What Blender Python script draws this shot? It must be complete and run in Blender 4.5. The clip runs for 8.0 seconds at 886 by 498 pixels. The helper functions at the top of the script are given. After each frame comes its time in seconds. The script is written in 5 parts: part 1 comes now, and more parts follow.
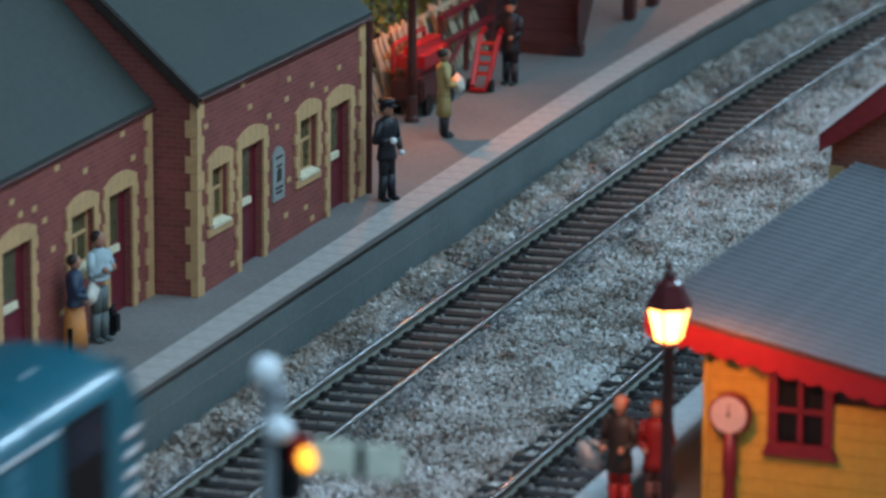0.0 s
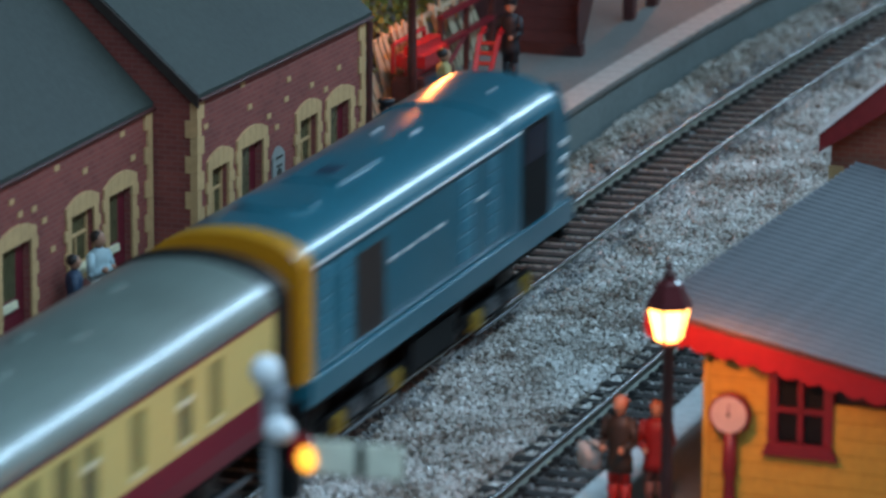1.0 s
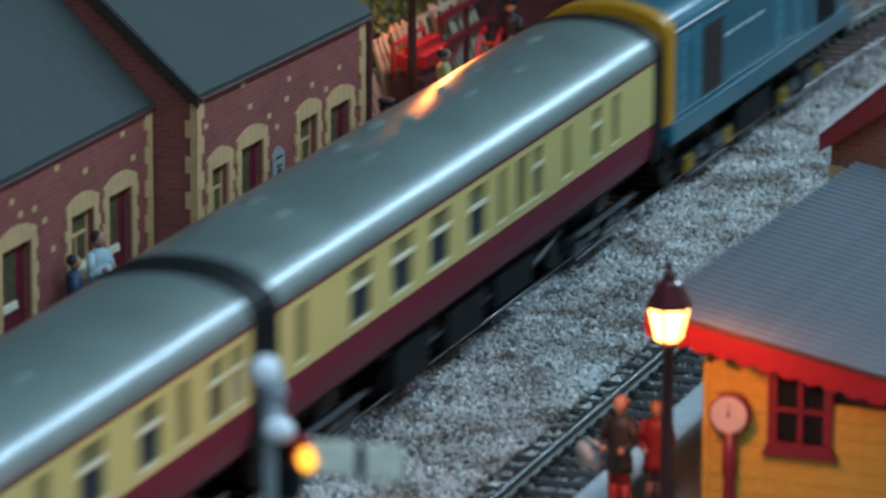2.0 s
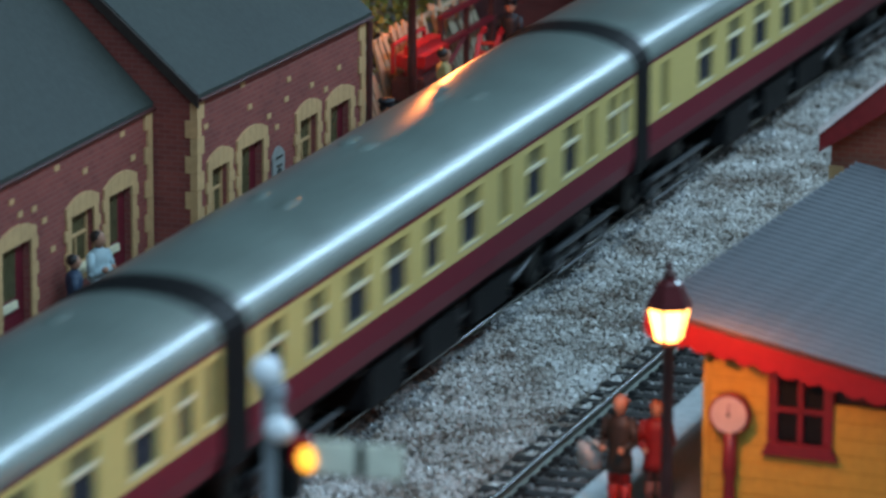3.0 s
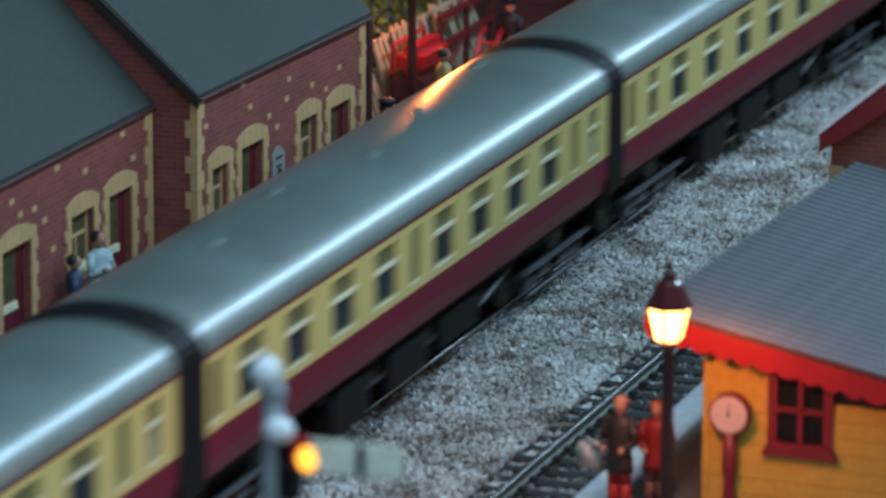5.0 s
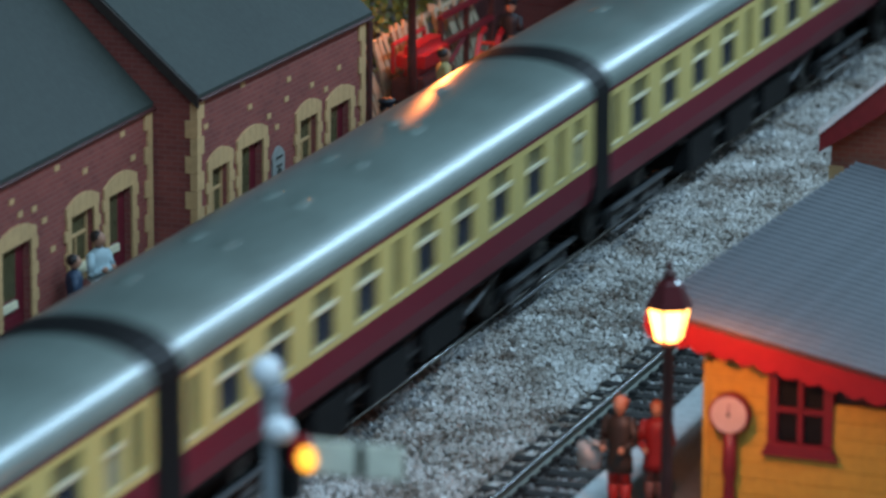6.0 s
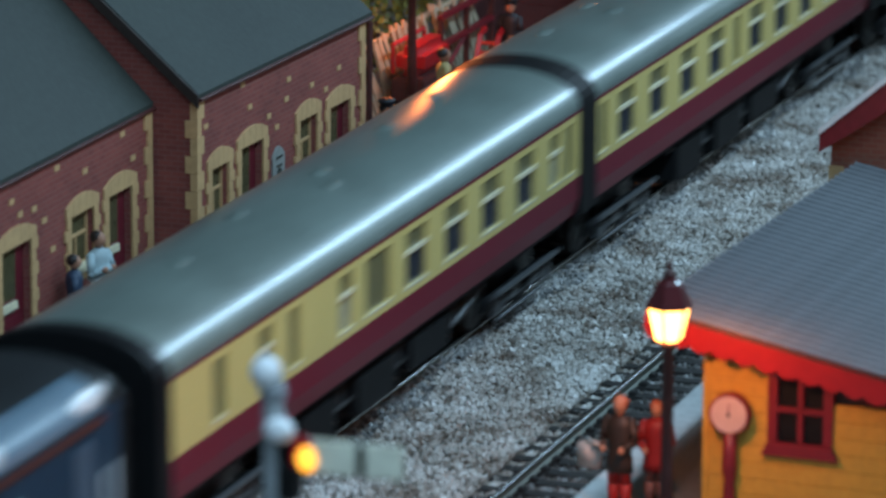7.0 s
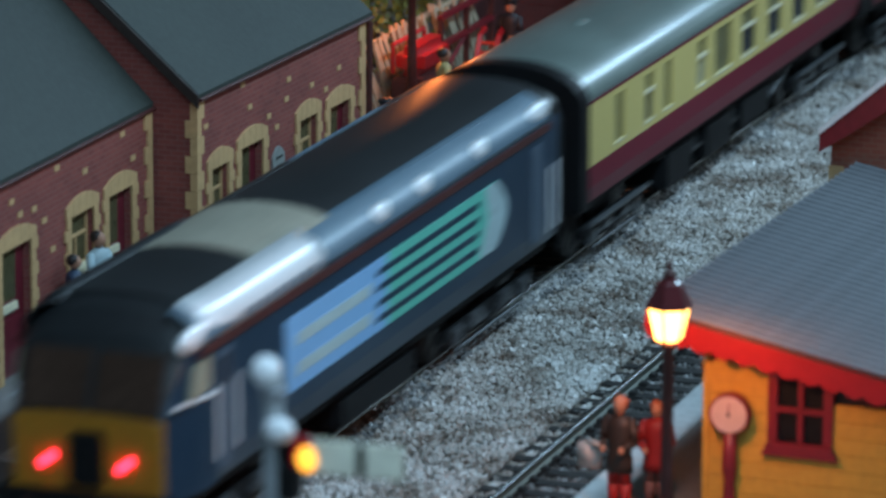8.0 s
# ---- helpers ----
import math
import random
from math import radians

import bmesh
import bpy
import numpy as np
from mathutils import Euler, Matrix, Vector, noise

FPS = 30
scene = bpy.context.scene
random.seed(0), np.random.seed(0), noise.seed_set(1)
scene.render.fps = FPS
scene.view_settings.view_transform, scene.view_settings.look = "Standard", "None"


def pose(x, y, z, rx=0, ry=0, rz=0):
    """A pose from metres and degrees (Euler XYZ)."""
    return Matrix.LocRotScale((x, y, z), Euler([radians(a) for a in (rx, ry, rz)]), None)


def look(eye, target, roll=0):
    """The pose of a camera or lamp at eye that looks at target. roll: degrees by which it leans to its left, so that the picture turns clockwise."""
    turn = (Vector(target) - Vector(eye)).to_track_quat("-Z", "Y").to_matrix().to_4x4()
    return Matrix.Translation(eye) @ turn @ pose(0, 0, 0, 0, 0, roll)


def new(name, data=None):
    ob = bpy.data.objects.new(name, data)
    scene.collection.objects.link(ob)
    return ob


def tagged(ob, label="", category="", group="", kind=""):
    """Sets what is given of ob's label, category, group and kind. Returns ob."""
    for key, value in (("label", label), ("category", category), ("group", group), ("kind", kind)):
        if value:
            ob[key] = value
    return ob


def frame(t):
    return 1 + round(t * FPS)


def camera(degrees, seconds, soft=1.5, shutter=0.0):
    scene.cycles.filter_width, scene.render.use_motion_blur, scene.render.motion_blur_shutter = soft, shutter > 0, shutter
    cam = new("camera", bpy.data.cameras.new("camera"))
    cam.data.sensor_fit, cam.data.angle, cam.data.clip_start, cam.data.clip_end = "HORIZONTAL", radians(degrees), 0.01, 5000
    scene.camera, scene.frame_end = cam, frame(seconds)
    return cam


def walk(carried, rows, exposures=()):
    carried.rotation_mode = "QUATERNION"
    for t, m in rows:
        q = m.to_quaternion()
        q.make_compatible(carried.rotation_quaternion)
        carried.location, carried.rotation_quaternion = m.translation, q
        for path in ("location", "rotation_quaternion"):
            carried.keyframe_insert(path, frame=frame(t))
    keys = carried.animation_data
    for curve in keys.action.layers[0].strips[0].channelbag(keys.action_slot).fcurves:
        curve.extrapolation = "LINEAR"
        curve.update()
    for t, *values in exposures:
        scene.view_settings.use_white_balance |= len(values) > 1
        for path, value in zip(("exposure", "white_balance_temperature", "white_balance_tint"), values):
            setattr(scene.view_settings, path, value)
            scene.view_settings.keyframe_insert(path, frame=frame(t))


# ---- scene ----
cam = camera(10.59, 8.0, soft=2.7, shutter=0.9)
EYE = (-1.0, -0.33508, 0.26808)
AIM = (0.010671, 0.012214, 0.007446)
walk(cam, [(0, look(EYE, AIM, 0.12)), (8, look(EYE, AIM, 0.12))])
cam.data.dof.use_dof = True
cam.data.dof.focus_distance = 1.09
cam.data.dof.aperture_fstop = 38.0

# ---- light: dim room, added windows and strip, the layout's own small lamps ----
world = bpy.data.worlds.new("room_air")
world.use_nodes = True
scene.world = world
world.node_tree.nodes["Background"].inputs[0].default_value = (0.55, 0.75, 1.0, 1)
world.node_tree.nodes["Background"].inputs[1].default_value = 0.04
scene.view_settings.exposure = 0.0


def area_lamp(name, eye, target, w, h, watts, colour):
    data = bpy.data.lights.new(name, "AREA")
    data.shape, data.size, data.size_y, data.energy, data.color = "RECTANGLE", w, h, watts, colour
    ob = new(name, data)
    ob.matrix_basis = look(eye, target)
    return ob


def point_lamp(name, x, y, z, watts, colour, radius):
    data = bpy.data.lights.new(name, "POINT")
    data.energy, data.color, data.shadow_soft_size = watts, colour, radius * 0.001
    ob = new(name, data)
    ob.location = (x * 0.001, y * 0.001, z * 0.001)
    return ob


# Both windows are unseen, added as cool fill.
area_lamp("added_window_light_east", (2.88, -0.80, 0.75), (0.0, -0.1, 0.0), 1.5, 1.0, 2.8, (0.60, 0.84, 1.0))
area_lamp("added_window_light_south", (0.05, -2.28, 1.0), (0.05, 0.0, 0.0), 1.8, 0.8, 10, (0.70, 0.88, 1.0))
# Unseen strip, assumed from the long highlight on the coach roofs.
area_lamp("added_strip_light", (-0.10, -0.185, 0.318), (-0.10, 0.0, 0.03), 2.8, 0.026, 5.6, (0.48, 0.76, 1.0))
point_lamp("platform_lamp_light", 119.5, 58, 51.5, 0.066, (1.0, 0.25, 0.06), 1.5)
point_lamp("far_platform_lamp_light", 369, 55, 51.5, 0.066, (1.0, 0.25, 0.06), 1.5)
point_lamp("street_lamp_light", -217.5, -108.2, 56.5, 0.056, (1.0, 0.30, 0.12), 1.5)

# ---- materials ----
MM = 0.001


def material(name, colour, rough=0.6, metal=0.0, vary=0.25, scale=400.0, bump=0.15, fine=3000.0, spec=0.5, second=None, coat=0.0):
    """Base colour varied by a broad and a fine noise, with a fine relief. Scales are per metre."""
    m = bpy.data.materials.new(name)
    m.use_nodes = True
    nt = m.node_tree
    bsdf = nt.nodes["Principled BSDF"]
    bsdf.inputs["Roughness"].default_value = rough
    bsdf.inputs["Metallic"].default_value = metal
    bsdf.inputs["Specular IOR Level"].default_value = spec
    bsdf.inputs["Coat Weight"].default_value = coat
    bsdf.inputs["Coat Roughness"].default_value = 0.29
    tc = nt.nodes.new("ShaderNodeTexCoord")
    n1 = nt.nodes.new("ShaderNodeTexNoise")
    n1.inputs["Scale"].default_value, n1.inputs["Detail"].default_value = scale * 0.1, 6
    n2 = nt.nodes.new("ShaderNodeTexNoise")
    n2.inputs["Scale"].default_value, n2.inputs["Detail"].default_value = fine * 0.2, 3
    nt.links.new(tc.outputs["Object"], n1.inputs["Vector"])
    nt.links.new(tc.outputs["Object"], n2.inputs["Vector"])
    add = nt.nodes.new("ShaderNodeMath")
    add.operation = "MULTIPLY_ADD"
    add.inputs[1].default_value = 0.5
    nt.links.new(n2.outputs[0], add.inputs[0])
    half = nt.nodes.new("ShaderNodeMath")
    half.operation = "MULTIPLY"
    half.inputs[1].default_value = 0.5
    nt.links.new(n1.outputs[0], half.inputs[0])
    nt.links.new(half.outputs[0], add.inputs[2])
    ramp = nt.nodes.new("ShaderNodeValToRGB")
    c = colour
    d = second or tuple(v * (1 - vary) for v in c)
    e = tuple(min(1, v * (1 + vary * 0.6)) for v in c)
    ramp.color_ramp.elements[0].position, ramp.color_ramp.elements[0].color = 0.34, (*d, 1)
    ramp.color_ramp.elements[1].position, ramp.color_ramp.elements[1].color = 0.66, (*e, 1)
    nt.links.new(add.outputs[0], ramp.inputs[0])
    nt.links.new(ramp.outputs[0], bsdf.inputs["Base Color"])
    if bump:
        b = nt.nodes.new("ShaderNodeBump")
        b.inputs["Strength"].default_value, b.inputs["Distance"].default_value = bump, 0.0002
        nt.links.new(n2.outputs[0], b.inputs["Height"])
        nt.links.new(b.outputs[0], bsdf.inputs["Normal"])
    return m


def glow(name, colour, strength):
    m = bpy.data.materials.new(name)
    m.use_nodes = True
    b = m.node_tree.nodes["Principled BSDF"]
    b.inputs["Base Color"].default_value = (*colour, 1)
    b.inputs["Emission Color"].default_value = (*colour, 1)
    b.inputs["Emission Strength"].default_value = strength
    return m


def stones(name, dark, mid, light):
    """Chippings: each stone its own shade, with broad darker and browner patches."""
    m = bpy.data.materials.new(name)
    m.use_nodes = True
    nt = m.node_tree
    bsdf = nt.nodes["Principled BSDF"]
    bsdf.inputs["Roughness"].default_value = 0.38
    bsdf.inputs["Specular IOR Level"].default_value = 0.7
    geo = nt.nodes.new("ShaderNodeNewGeometry")
    tc = nt.nodes.new("ShaderNodeTexCoord")
    n = nt.nodes.new("ShaderNodeTexNoise")
    n.inputs["Scale"].default_value, n.inputs["Detail"].default_value = 55, 4
    nt.links.new(tc.outputs["Object"], n.inputs["Vector"])
    mix = nt.nodes.new("ShaderNodeMath")
    mix.operation = "MULTIPLY_ADD"
    mix.inputs[1].default_value = 0.45
    sub = nt.nodes.new("ShaderNodeMath")
    sub.operation = "MULTIPLY_ADD"
    sub.inputs[1].default_value, sub.inputs[2].default_value = 2.1, -0.82
    nt.links.new(n.outputs[0], sub.inputs[0])
    nt.links.new(geo.outputs["Random Per Island"], mix.inputs[0])
    nt.links.new(sub.outputs[0], mix.inputs[2])
    ramp = nt.nodes.new("ShaderNodeValToRGB")
    e = ramp.color_ramp.elements
    e[0].position, e[0].color = 0.08, (*dark, 1)
    e[1].position, e[1].color = 0.92, (*light, 1)
    k = e.new(0.48)
    k.color = (*mid, 1)
    nt.links.new(mix.outputs[0], ramp.inputs[0])
    nt.links.new(ramp.outputs[0], bsdf.inputs["Base Color"])
    return m


def brick_paper(name, brick, brick2, mortar):
    """Printed brick courses, 1.0 mm high and 3.0 mm long, seen on walls along x and along y."""
    m = bpy.data.materials.new(name)
    m.use_nodes = True
    nt = m.node_tree
    bsdf = nt.nodes["Principled BSDF"]
    bsdf.inputs["Roughness"].default_value = 0.75
    tc = nt.nodes.new("ShaderNodeTexCoord")
    sep = nt.nodes.new("ShaderNodeSeparateXYZ")
    nt.links.new(tc.outputs["Object"], sep.inputs[0])
    along = nt.nodes.new("ShaderNodeMath")
    along.operation = "ADD"
    nt.links.new(sep.outputs[0], along.inputs[0])
    nt.links.new(sep.outputs[1], along.inputs[1])
    com = nt.nodes.new("ShaderNodeCombineXYZ")
    nt.links.new(along.outputs[0], com.inputs[0])
    nt.links.new(sep.outputs[2], com.inputs[1])
    tex = nt.nodes.new("ShaderNodeTexBrick")
    tex.inputs["Scale"].default_value = 1000.0
    tex.inputs["Brick Width"].default_value, tex.inputs["Row Height"].default_value = 3.0, 1.15
    tex.inputs["Mortar Size"].default_value = 0.12
    tex.inputs["Color1"].default_value, tex.inputs["Color2"].default_value = (*brick, 1), (*brick2, 1)
    tex.inputs["Mortar"].default_value = (*mortar, 1)
    nt.links.new(com.outputs[0], tex.inputs["Vector"])
    n = nt.nodes.new("ShaderNodeTexNoise")
    n.inputs["Scale"].default_value, n.inputs["Detail"].default_value = 60, 5
    nt.links.new(tc.outputs["Object"], n.inputs["Vector"])
    mix = nt.nodes.new("ShaderNodeMix")
    mix.data_type, mix.blend_type = "RGBA", "MULTIPLY"
    mix.inputs[0].default_value = 0.5
    ramp = nt.nodes.new("ShaderNodeValToRGB")
    ramp.color_ramp.elements[0].position, ramp.color_ramp.elements[0].color = 0.3, (0.6, 0.6, 0.62, 1)
    ramp.color_ramp.elements[1].position = 0.7
    nt.links.new(n.outputs[0], ramp.inputs[0])
    nt.links.new(tex.outputs["Color"], mix.inputs[6])
    nt.links.new(ramp.outputs[0], mix.inputs[7])
    nt.links.new(mix.outputs[2], bsdf.inputs["Base Color"])
    b = nt.nodes.new("ShaderNodeBump")
    b.invert = True
    b.inputs["Strength"].default_value, b.inputs["Distance"].default_value = 0.3, 0.0001
    nt.links.new(tex.outputs["Fac"], b.inputs["Height"])
    nt.links.new(b.outputs[0], bsdf.inputs["Normal"])
    return m


BRICK = brick_paper("red_brick", (0.29, 0.068, 0.052), (0.22, 0.048, 0.040), (0.26, 0.105, 0.085))
BRICK_B = brick_paper("orange_brick", (0.32, 0.095, 0.058), (0.25, 0.068, 0.045), (0.28, 0.14, 0.10))
QUOIN = material("cream_stone", (0.56, 0.345, 0.16), 0.8, vary=0.16, scale=600)
SILL = material("pale_sill", (0.75, 0.68, 0.48), 0.6)
SLATE = material("grey_slate_card", (0.028, 0.038, 0.032), 0.65, vary=0.3, scale=250)
DOORRED = material("deep_maroon_door", (0.13, 0.011, 0.022), 0.45, vary=0.2)
MAROON = material("maroon_paint", (0.20, 0.014, 0.022), 0.4, vary=0.2)
DARKWOOD = material("dark_maroon_wood", (0.075, 0.018, 0.016), 0.55, vary=0.35)
DARK = material("shadow_brown", (0.03, 0.018, 0.014), 0.6)
TARMAC = material("platform_tarmac", (0.205, 0.195, 0.185), 0.75, vary=0.25, scale=300, fine=6000, bump=0.3)
SLAB = material("pale_edging_slab", (0.47, 0.44, 0.41), 0.7, vary=0.18)
PLATWALL = material("platform_face_grey", (0.15, 0.185, 0.185), 0.6, vary=0.2)
BALLAST = stones("ballast_stone", (0.17, 0.125, 0.095), (0.47, 0.44, 0.40), (0.74, 0.73, 0.71))
GRIME = stones("grimy_stone", (0.06, 0.058, 0.056), (0.18, 0.18, 0.178), (0.42, 0.42, 0.41))
TRACKSTONE = stones("track_stone", (0.045, 0.04, 0.036), (0.11, 0.105, 0.10), (0.30, 0.29, 0.28))
CLUMP = stones("ballast_brown", (0.10, 0.075, 0.055), (0.26, 0.22, 0.18), (0.46, 0.43, 0.39))
SOIL = material("ballast_bed", (0.22, 0.19, 0.16), 0.9, vary=0.5, scale=1500, fine=8000, bump=0.6)
SLEEPER = material("brown_black_sleeper", (0.042, 0.040, 0.039), 0.7, vary=0.4, spec=0.15)
RAILSIDE = material("rail_weathered", (0.17, 0.175, 0.145), 0.6, metal=0.0, vary=0.3)
RAILTOP = material("rail_polished", (0.33, 0.33, 0.315), 0.22, metal=0.9, vary=0.2, scale=900, bump=0.0)
CREAM = material("cream_livery", (0.70, 0.56, 0.20), 0.35, vary=0.06, bump=0.03)
CRIMSON = material("crimson_livery", (0.18, 0.006, 0.024), 0.42, vary=0.1, bump=0.03)
ROOFGREY = material("coach_roof_grey", (0.185, 0.24, 0.218), 0.34, vary=0.28, bump=0.03, spec=0.9, coat=1.0)
BLACK = material("black_plastic", (0.008, 0.008, 0.009), 0.55, vary=0.3, spec=0.2)
OLIVEGLASS = material("dusty_olive_glass", (0.085, 0.075, 0.038), 0.25, vary=0.35, bump=0.0)
GLASS = material("dark_window", (0.03, 0.035, 0.05), 0.12, vary=0.3, bump=0.0)
BLIND = material("olive_window", (0.17, 0.15, 0.07), 0.3, vary=0.2, bump=0.0)
PALEPANE = material("pale_window", (0.36, 0.35, 0.26), 0.2, vary=0.15, bump=0.0)
NOTICE = material("enamel_notice", (0.32, 0.34, 0.32), 0.5)
WHITE = material("white_paint", (0.85, 0.85, 0.84), 0.4, vary=0.1)
RAILBLUE = material("rail_blue", (0.014, 0.145, 0.205), 0.22, vary=0.12, bump=0.03, spec=0.8, coat=0.6)
NAVY = material("navy_livery", (0.017, 0.042, 0.075), 0.28, vary=0.12, bump=0.03)
SKYBLUE = material("sky_blue_panel", (0.24, 0.50, 0.82), 0.35, vary=0.08, bump=0.02)
MINT = material("mint_panel", (0.13, 0.58, 0.46), 0.35, vary=0.08, bump=0.02)
ROOFDARK = material("loco_roof_dark", (0.016, 0.018, 0.020), 0.42, vary=0.3, bump=0.05)
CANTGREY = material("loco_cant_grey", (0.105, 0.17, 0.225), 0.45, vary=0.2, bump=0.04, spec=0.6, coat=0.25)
SMOKED = material("brown_windscreen", (0.06, 0.035, 0.025), 0.2, vary=0.4, bump=0.0)
ROOFPALE = material("loco_roof_pale", (0.36, 0.33, 0.26), 0.45, vary=0.2)
# Silver metalwork; also colours the painted roof highlight spots.
SILVER = material("silver_and_highlights", (0.88, 0.90, 0.92), 0.26, metal=0.0, vary=0.12, spec=0.9, coat=1.0)
YELLOW = material("warning_yellow", (0.56, 0.25, 0.010), 0.4, vary=0.1, bump=0.03)
# Warning yellow darkened by colour for the cab end that faces from the light.
SHADEDYELLOW = material("shaded_end_yellow", (0.40, 0.17, 0.010), 0.5, vary=0.2, bump=0.03)
HOODRED = material("glossy_hood_maroon", (0.10, 0.012, 0.016), 0.12, vary=0.2, bump=0.0, coat=1.0)
# Pinkish tone puts the white dial's shade into its colour.
DIALPINK = material("shaded_dial_face", (0.60, 0.42, 0.36), 0.6, vary=0.12)
CABYELLOW = material("yellow_boarding", (0.60, 0.33, 0.045), 0.6, vary=0.18)
SCARLET = material("scarlet_paint", (0.36, 0.012, 0.016), 0.35, vary=0.15)
CORRUGATED = material("corrugated_grey", (0.14, 0.15, 0.165), 0.36, vary=0.25)
FENCE = material("pale_fence", (0.50, 0.42, 0.29), 0.7, vary=0.2)
SKIN = material("figure_flesh", (0.45, 0.22, 0.14), 0.6)
LEAF = material("leaf_green", (0.17, 0.19, 0.03), 0.6, vary=0.5)
WALLPAINT = material("room_wall", (0.55, 0.55, 0.54), 0.8, vary=0.1, scale=20, fine=300)
WOODTOP = material("baseboard_top", (0.16, 0.14, 0.11), 0.8, vary=0.3)

# ---- mesh helpers, all in millimetres of the model ----
ORG = {}


def thing(name, x, y, z, label, category, group="", kind=""):
    ob = new(name)
    ob.empty_display_size = 0.01
    ob.location = (x * MM, y * MM, z * MM)
    ORG[ob] = Vector((x, y, z))
    return tagged(ob, label, category, group, kind)


def part(name, bm, mat, parent=None, label="", smooth=False, kind=""):
    """One mesh object from a bmesh given in world millimetres."""
    o = ORG.get(parent, Vector())
    for v in bm.verts:
        v.co = (v.co - o) * MM
    me = bpy.data.meshes.new(name)
    bmesh.ops.recalc_face_normals(bm, faces=bm.faces)
    bm.to_mesh(me)
    bm.free()
    for p in me.polygons:
        p.use_smooth = smooth
    me.materials.append(mat)
    ob = new(name, me)
    if parent:
        ob.parent = parent
        ORG[ob] = o
    return tagged(ob, label, kind=kind)


def twin(ob, dx=0, dy=0, dz=0, rz=0):
    """Another object on the same mesh, moved by millimetres, under the same parent."""
    c = new(ob.name.split(".")[0], ob.data)
    c.parent = ob.parent
    c.matrix_basis = pose(dx * MM, dy * MM, dz * MM, 0, 0, rz)
    if "label" in ob:
        c["label"] = ob["label"]
    return c


def box(bm, x0, x1, y0, y1, z0, z1, bevel=0.0):
    m = Matrix.Translation(((x0 + x1) / 2, (y0 + y1) / 2, (z0 + z1) / 2)) @ Matrix.Diagonal((x1 - x0, y1 - y0, z1 - z0, 1))
    made = bmesh.ops.create_cube(bm, size=1, matrix=m)["verts"]
    if bevel:
        edges = list({e for v in made for e in v.link_edges})
        bmesh.ops.bevel(bm, geom=edges, offset=bevel, segments=2, affect="EDGES", clamp_overlap=True)
    return bm


def rod(bm, a, b, r0, r1=None, seg=10):
    a, b = Vector(a), Vector(b)
    d = b - a
    m = Matrix.Translation((a + b) / 2) @ d.to_track_quat("Z", "Y").to_matrix().to_4x4()
    bmesh.ops.create_cone(bm, cap_ends=True, segments=seg, radius1=r0, radius2=r0 if r1 is None else r1, depth=d.length, matrix=m)
    return bm


def ball(bm, c, r, sx=1, sy=1, sz=1, seg=12):
    m = Matrix.Translation(c) @ Matrix.Diagonal((sx, sy, sz, 1))
    bmesh.ops.create_uvsphere(bm, u_segments=seg, v_segments=max(6, seg * 2 // 3), radius=r, matrix=m)
    return bm


def slab(bm, pts, axis, a, b):
    """A flat outline pts pushed from a to b along the axis: x outline is (y, z), y outline (x, z), z outline (x, y)."""
    def at(u, v, w):
        return (w, u, v) if axis == "x" else (u, w, v) if axis == "y" else (u, v, w)
    lo = [bm.verts.new(at(u, v, a)) for u, v in pts]
    hi = [bm.verts.new(at(u, v, b)) for u, v in pts]
    n = len(pts)
    bm.faces.new(lo[::-1])
    bm.faces.new(hi)
    for i in range(n):
        bm.faces.new((lo[i], lo[(i + 1) % n], hi[(i + 1) % n], hi[i]))
    return bm


def lathe(bm, cx, cy, rows, seg=12):
    """A turned shape about the vertical at cx, cy from rows of (radius, height)."""
    rings = []
    for r, z in rows:
        rings.append([bm.verts.new((cx + r * math.cos(2 * math.pi * i / seg), cy + r * math.sin(2 * math.pi * i / seg), z)) for i in range(seg)])
    for a, b in zip(rings, rings[1:]):
        for i in range(seg):
            bm.faces.new((a[i], a[(i + 1) % seg], b[(i + 1) % seg], b[i]))
    bm.faces.new(rings[0][::-1])
    bm.faces.new(rings[-1])
    return bm


def tube(bm, outline, xs):
    """An outline of (y, z) swept along x through the stations xs, with end caps on vertices of their own."""
    rings = [[bm.verts.new((x, y, z)) for y, z in outline] for x in xs]
    n = len(outline)
    for a, b in zip(rings, rings[1:]):
        for i in range(n):
            bm.faces.new((a[i], a[(i + 1) % n], b[(i + 1) % n], b[i]))
    for x, flip in ((xs[0], -1), (xs[-1], 1)):
        bm.faces.new([bm.verts.new((x, y, z)) for y, z in outline][::flip])
    return bm


def new_bm():
    return bmesh.new()


def bend(x):
    """How far the line swings to the side past the station."""
    if x < 150:
        return 0.0
    if x < 400:
        return -0.000166 * (x - 150) ** 2
    return -10.4 - 0.083 * (x - 400)


def strip(bm, xs, outline):
    """A long band along the line: at each x the outline of (y, z) points, swung with the bend."""
    rings = [[bm.verts.new((x, y + bend(x), z)) for y, z in outline] for x in xs]
    n = len(outline)
    for a, b in zip(rings, rings[1:]):
        for i in range(n):
            bm.faces.new((a[i], a[(i + 1) % n], b[(i + 1) % n], b[i]))
    bm.faces.new(rings[0][::-1])
    bm.faces.new(rings[-1])
    return bm


RUN = [-2600, -1500, -600, -260] + list(range(-200, 150, 50)) + list(range(150, 420, 20)) + [480, 700, 1200, 2200]

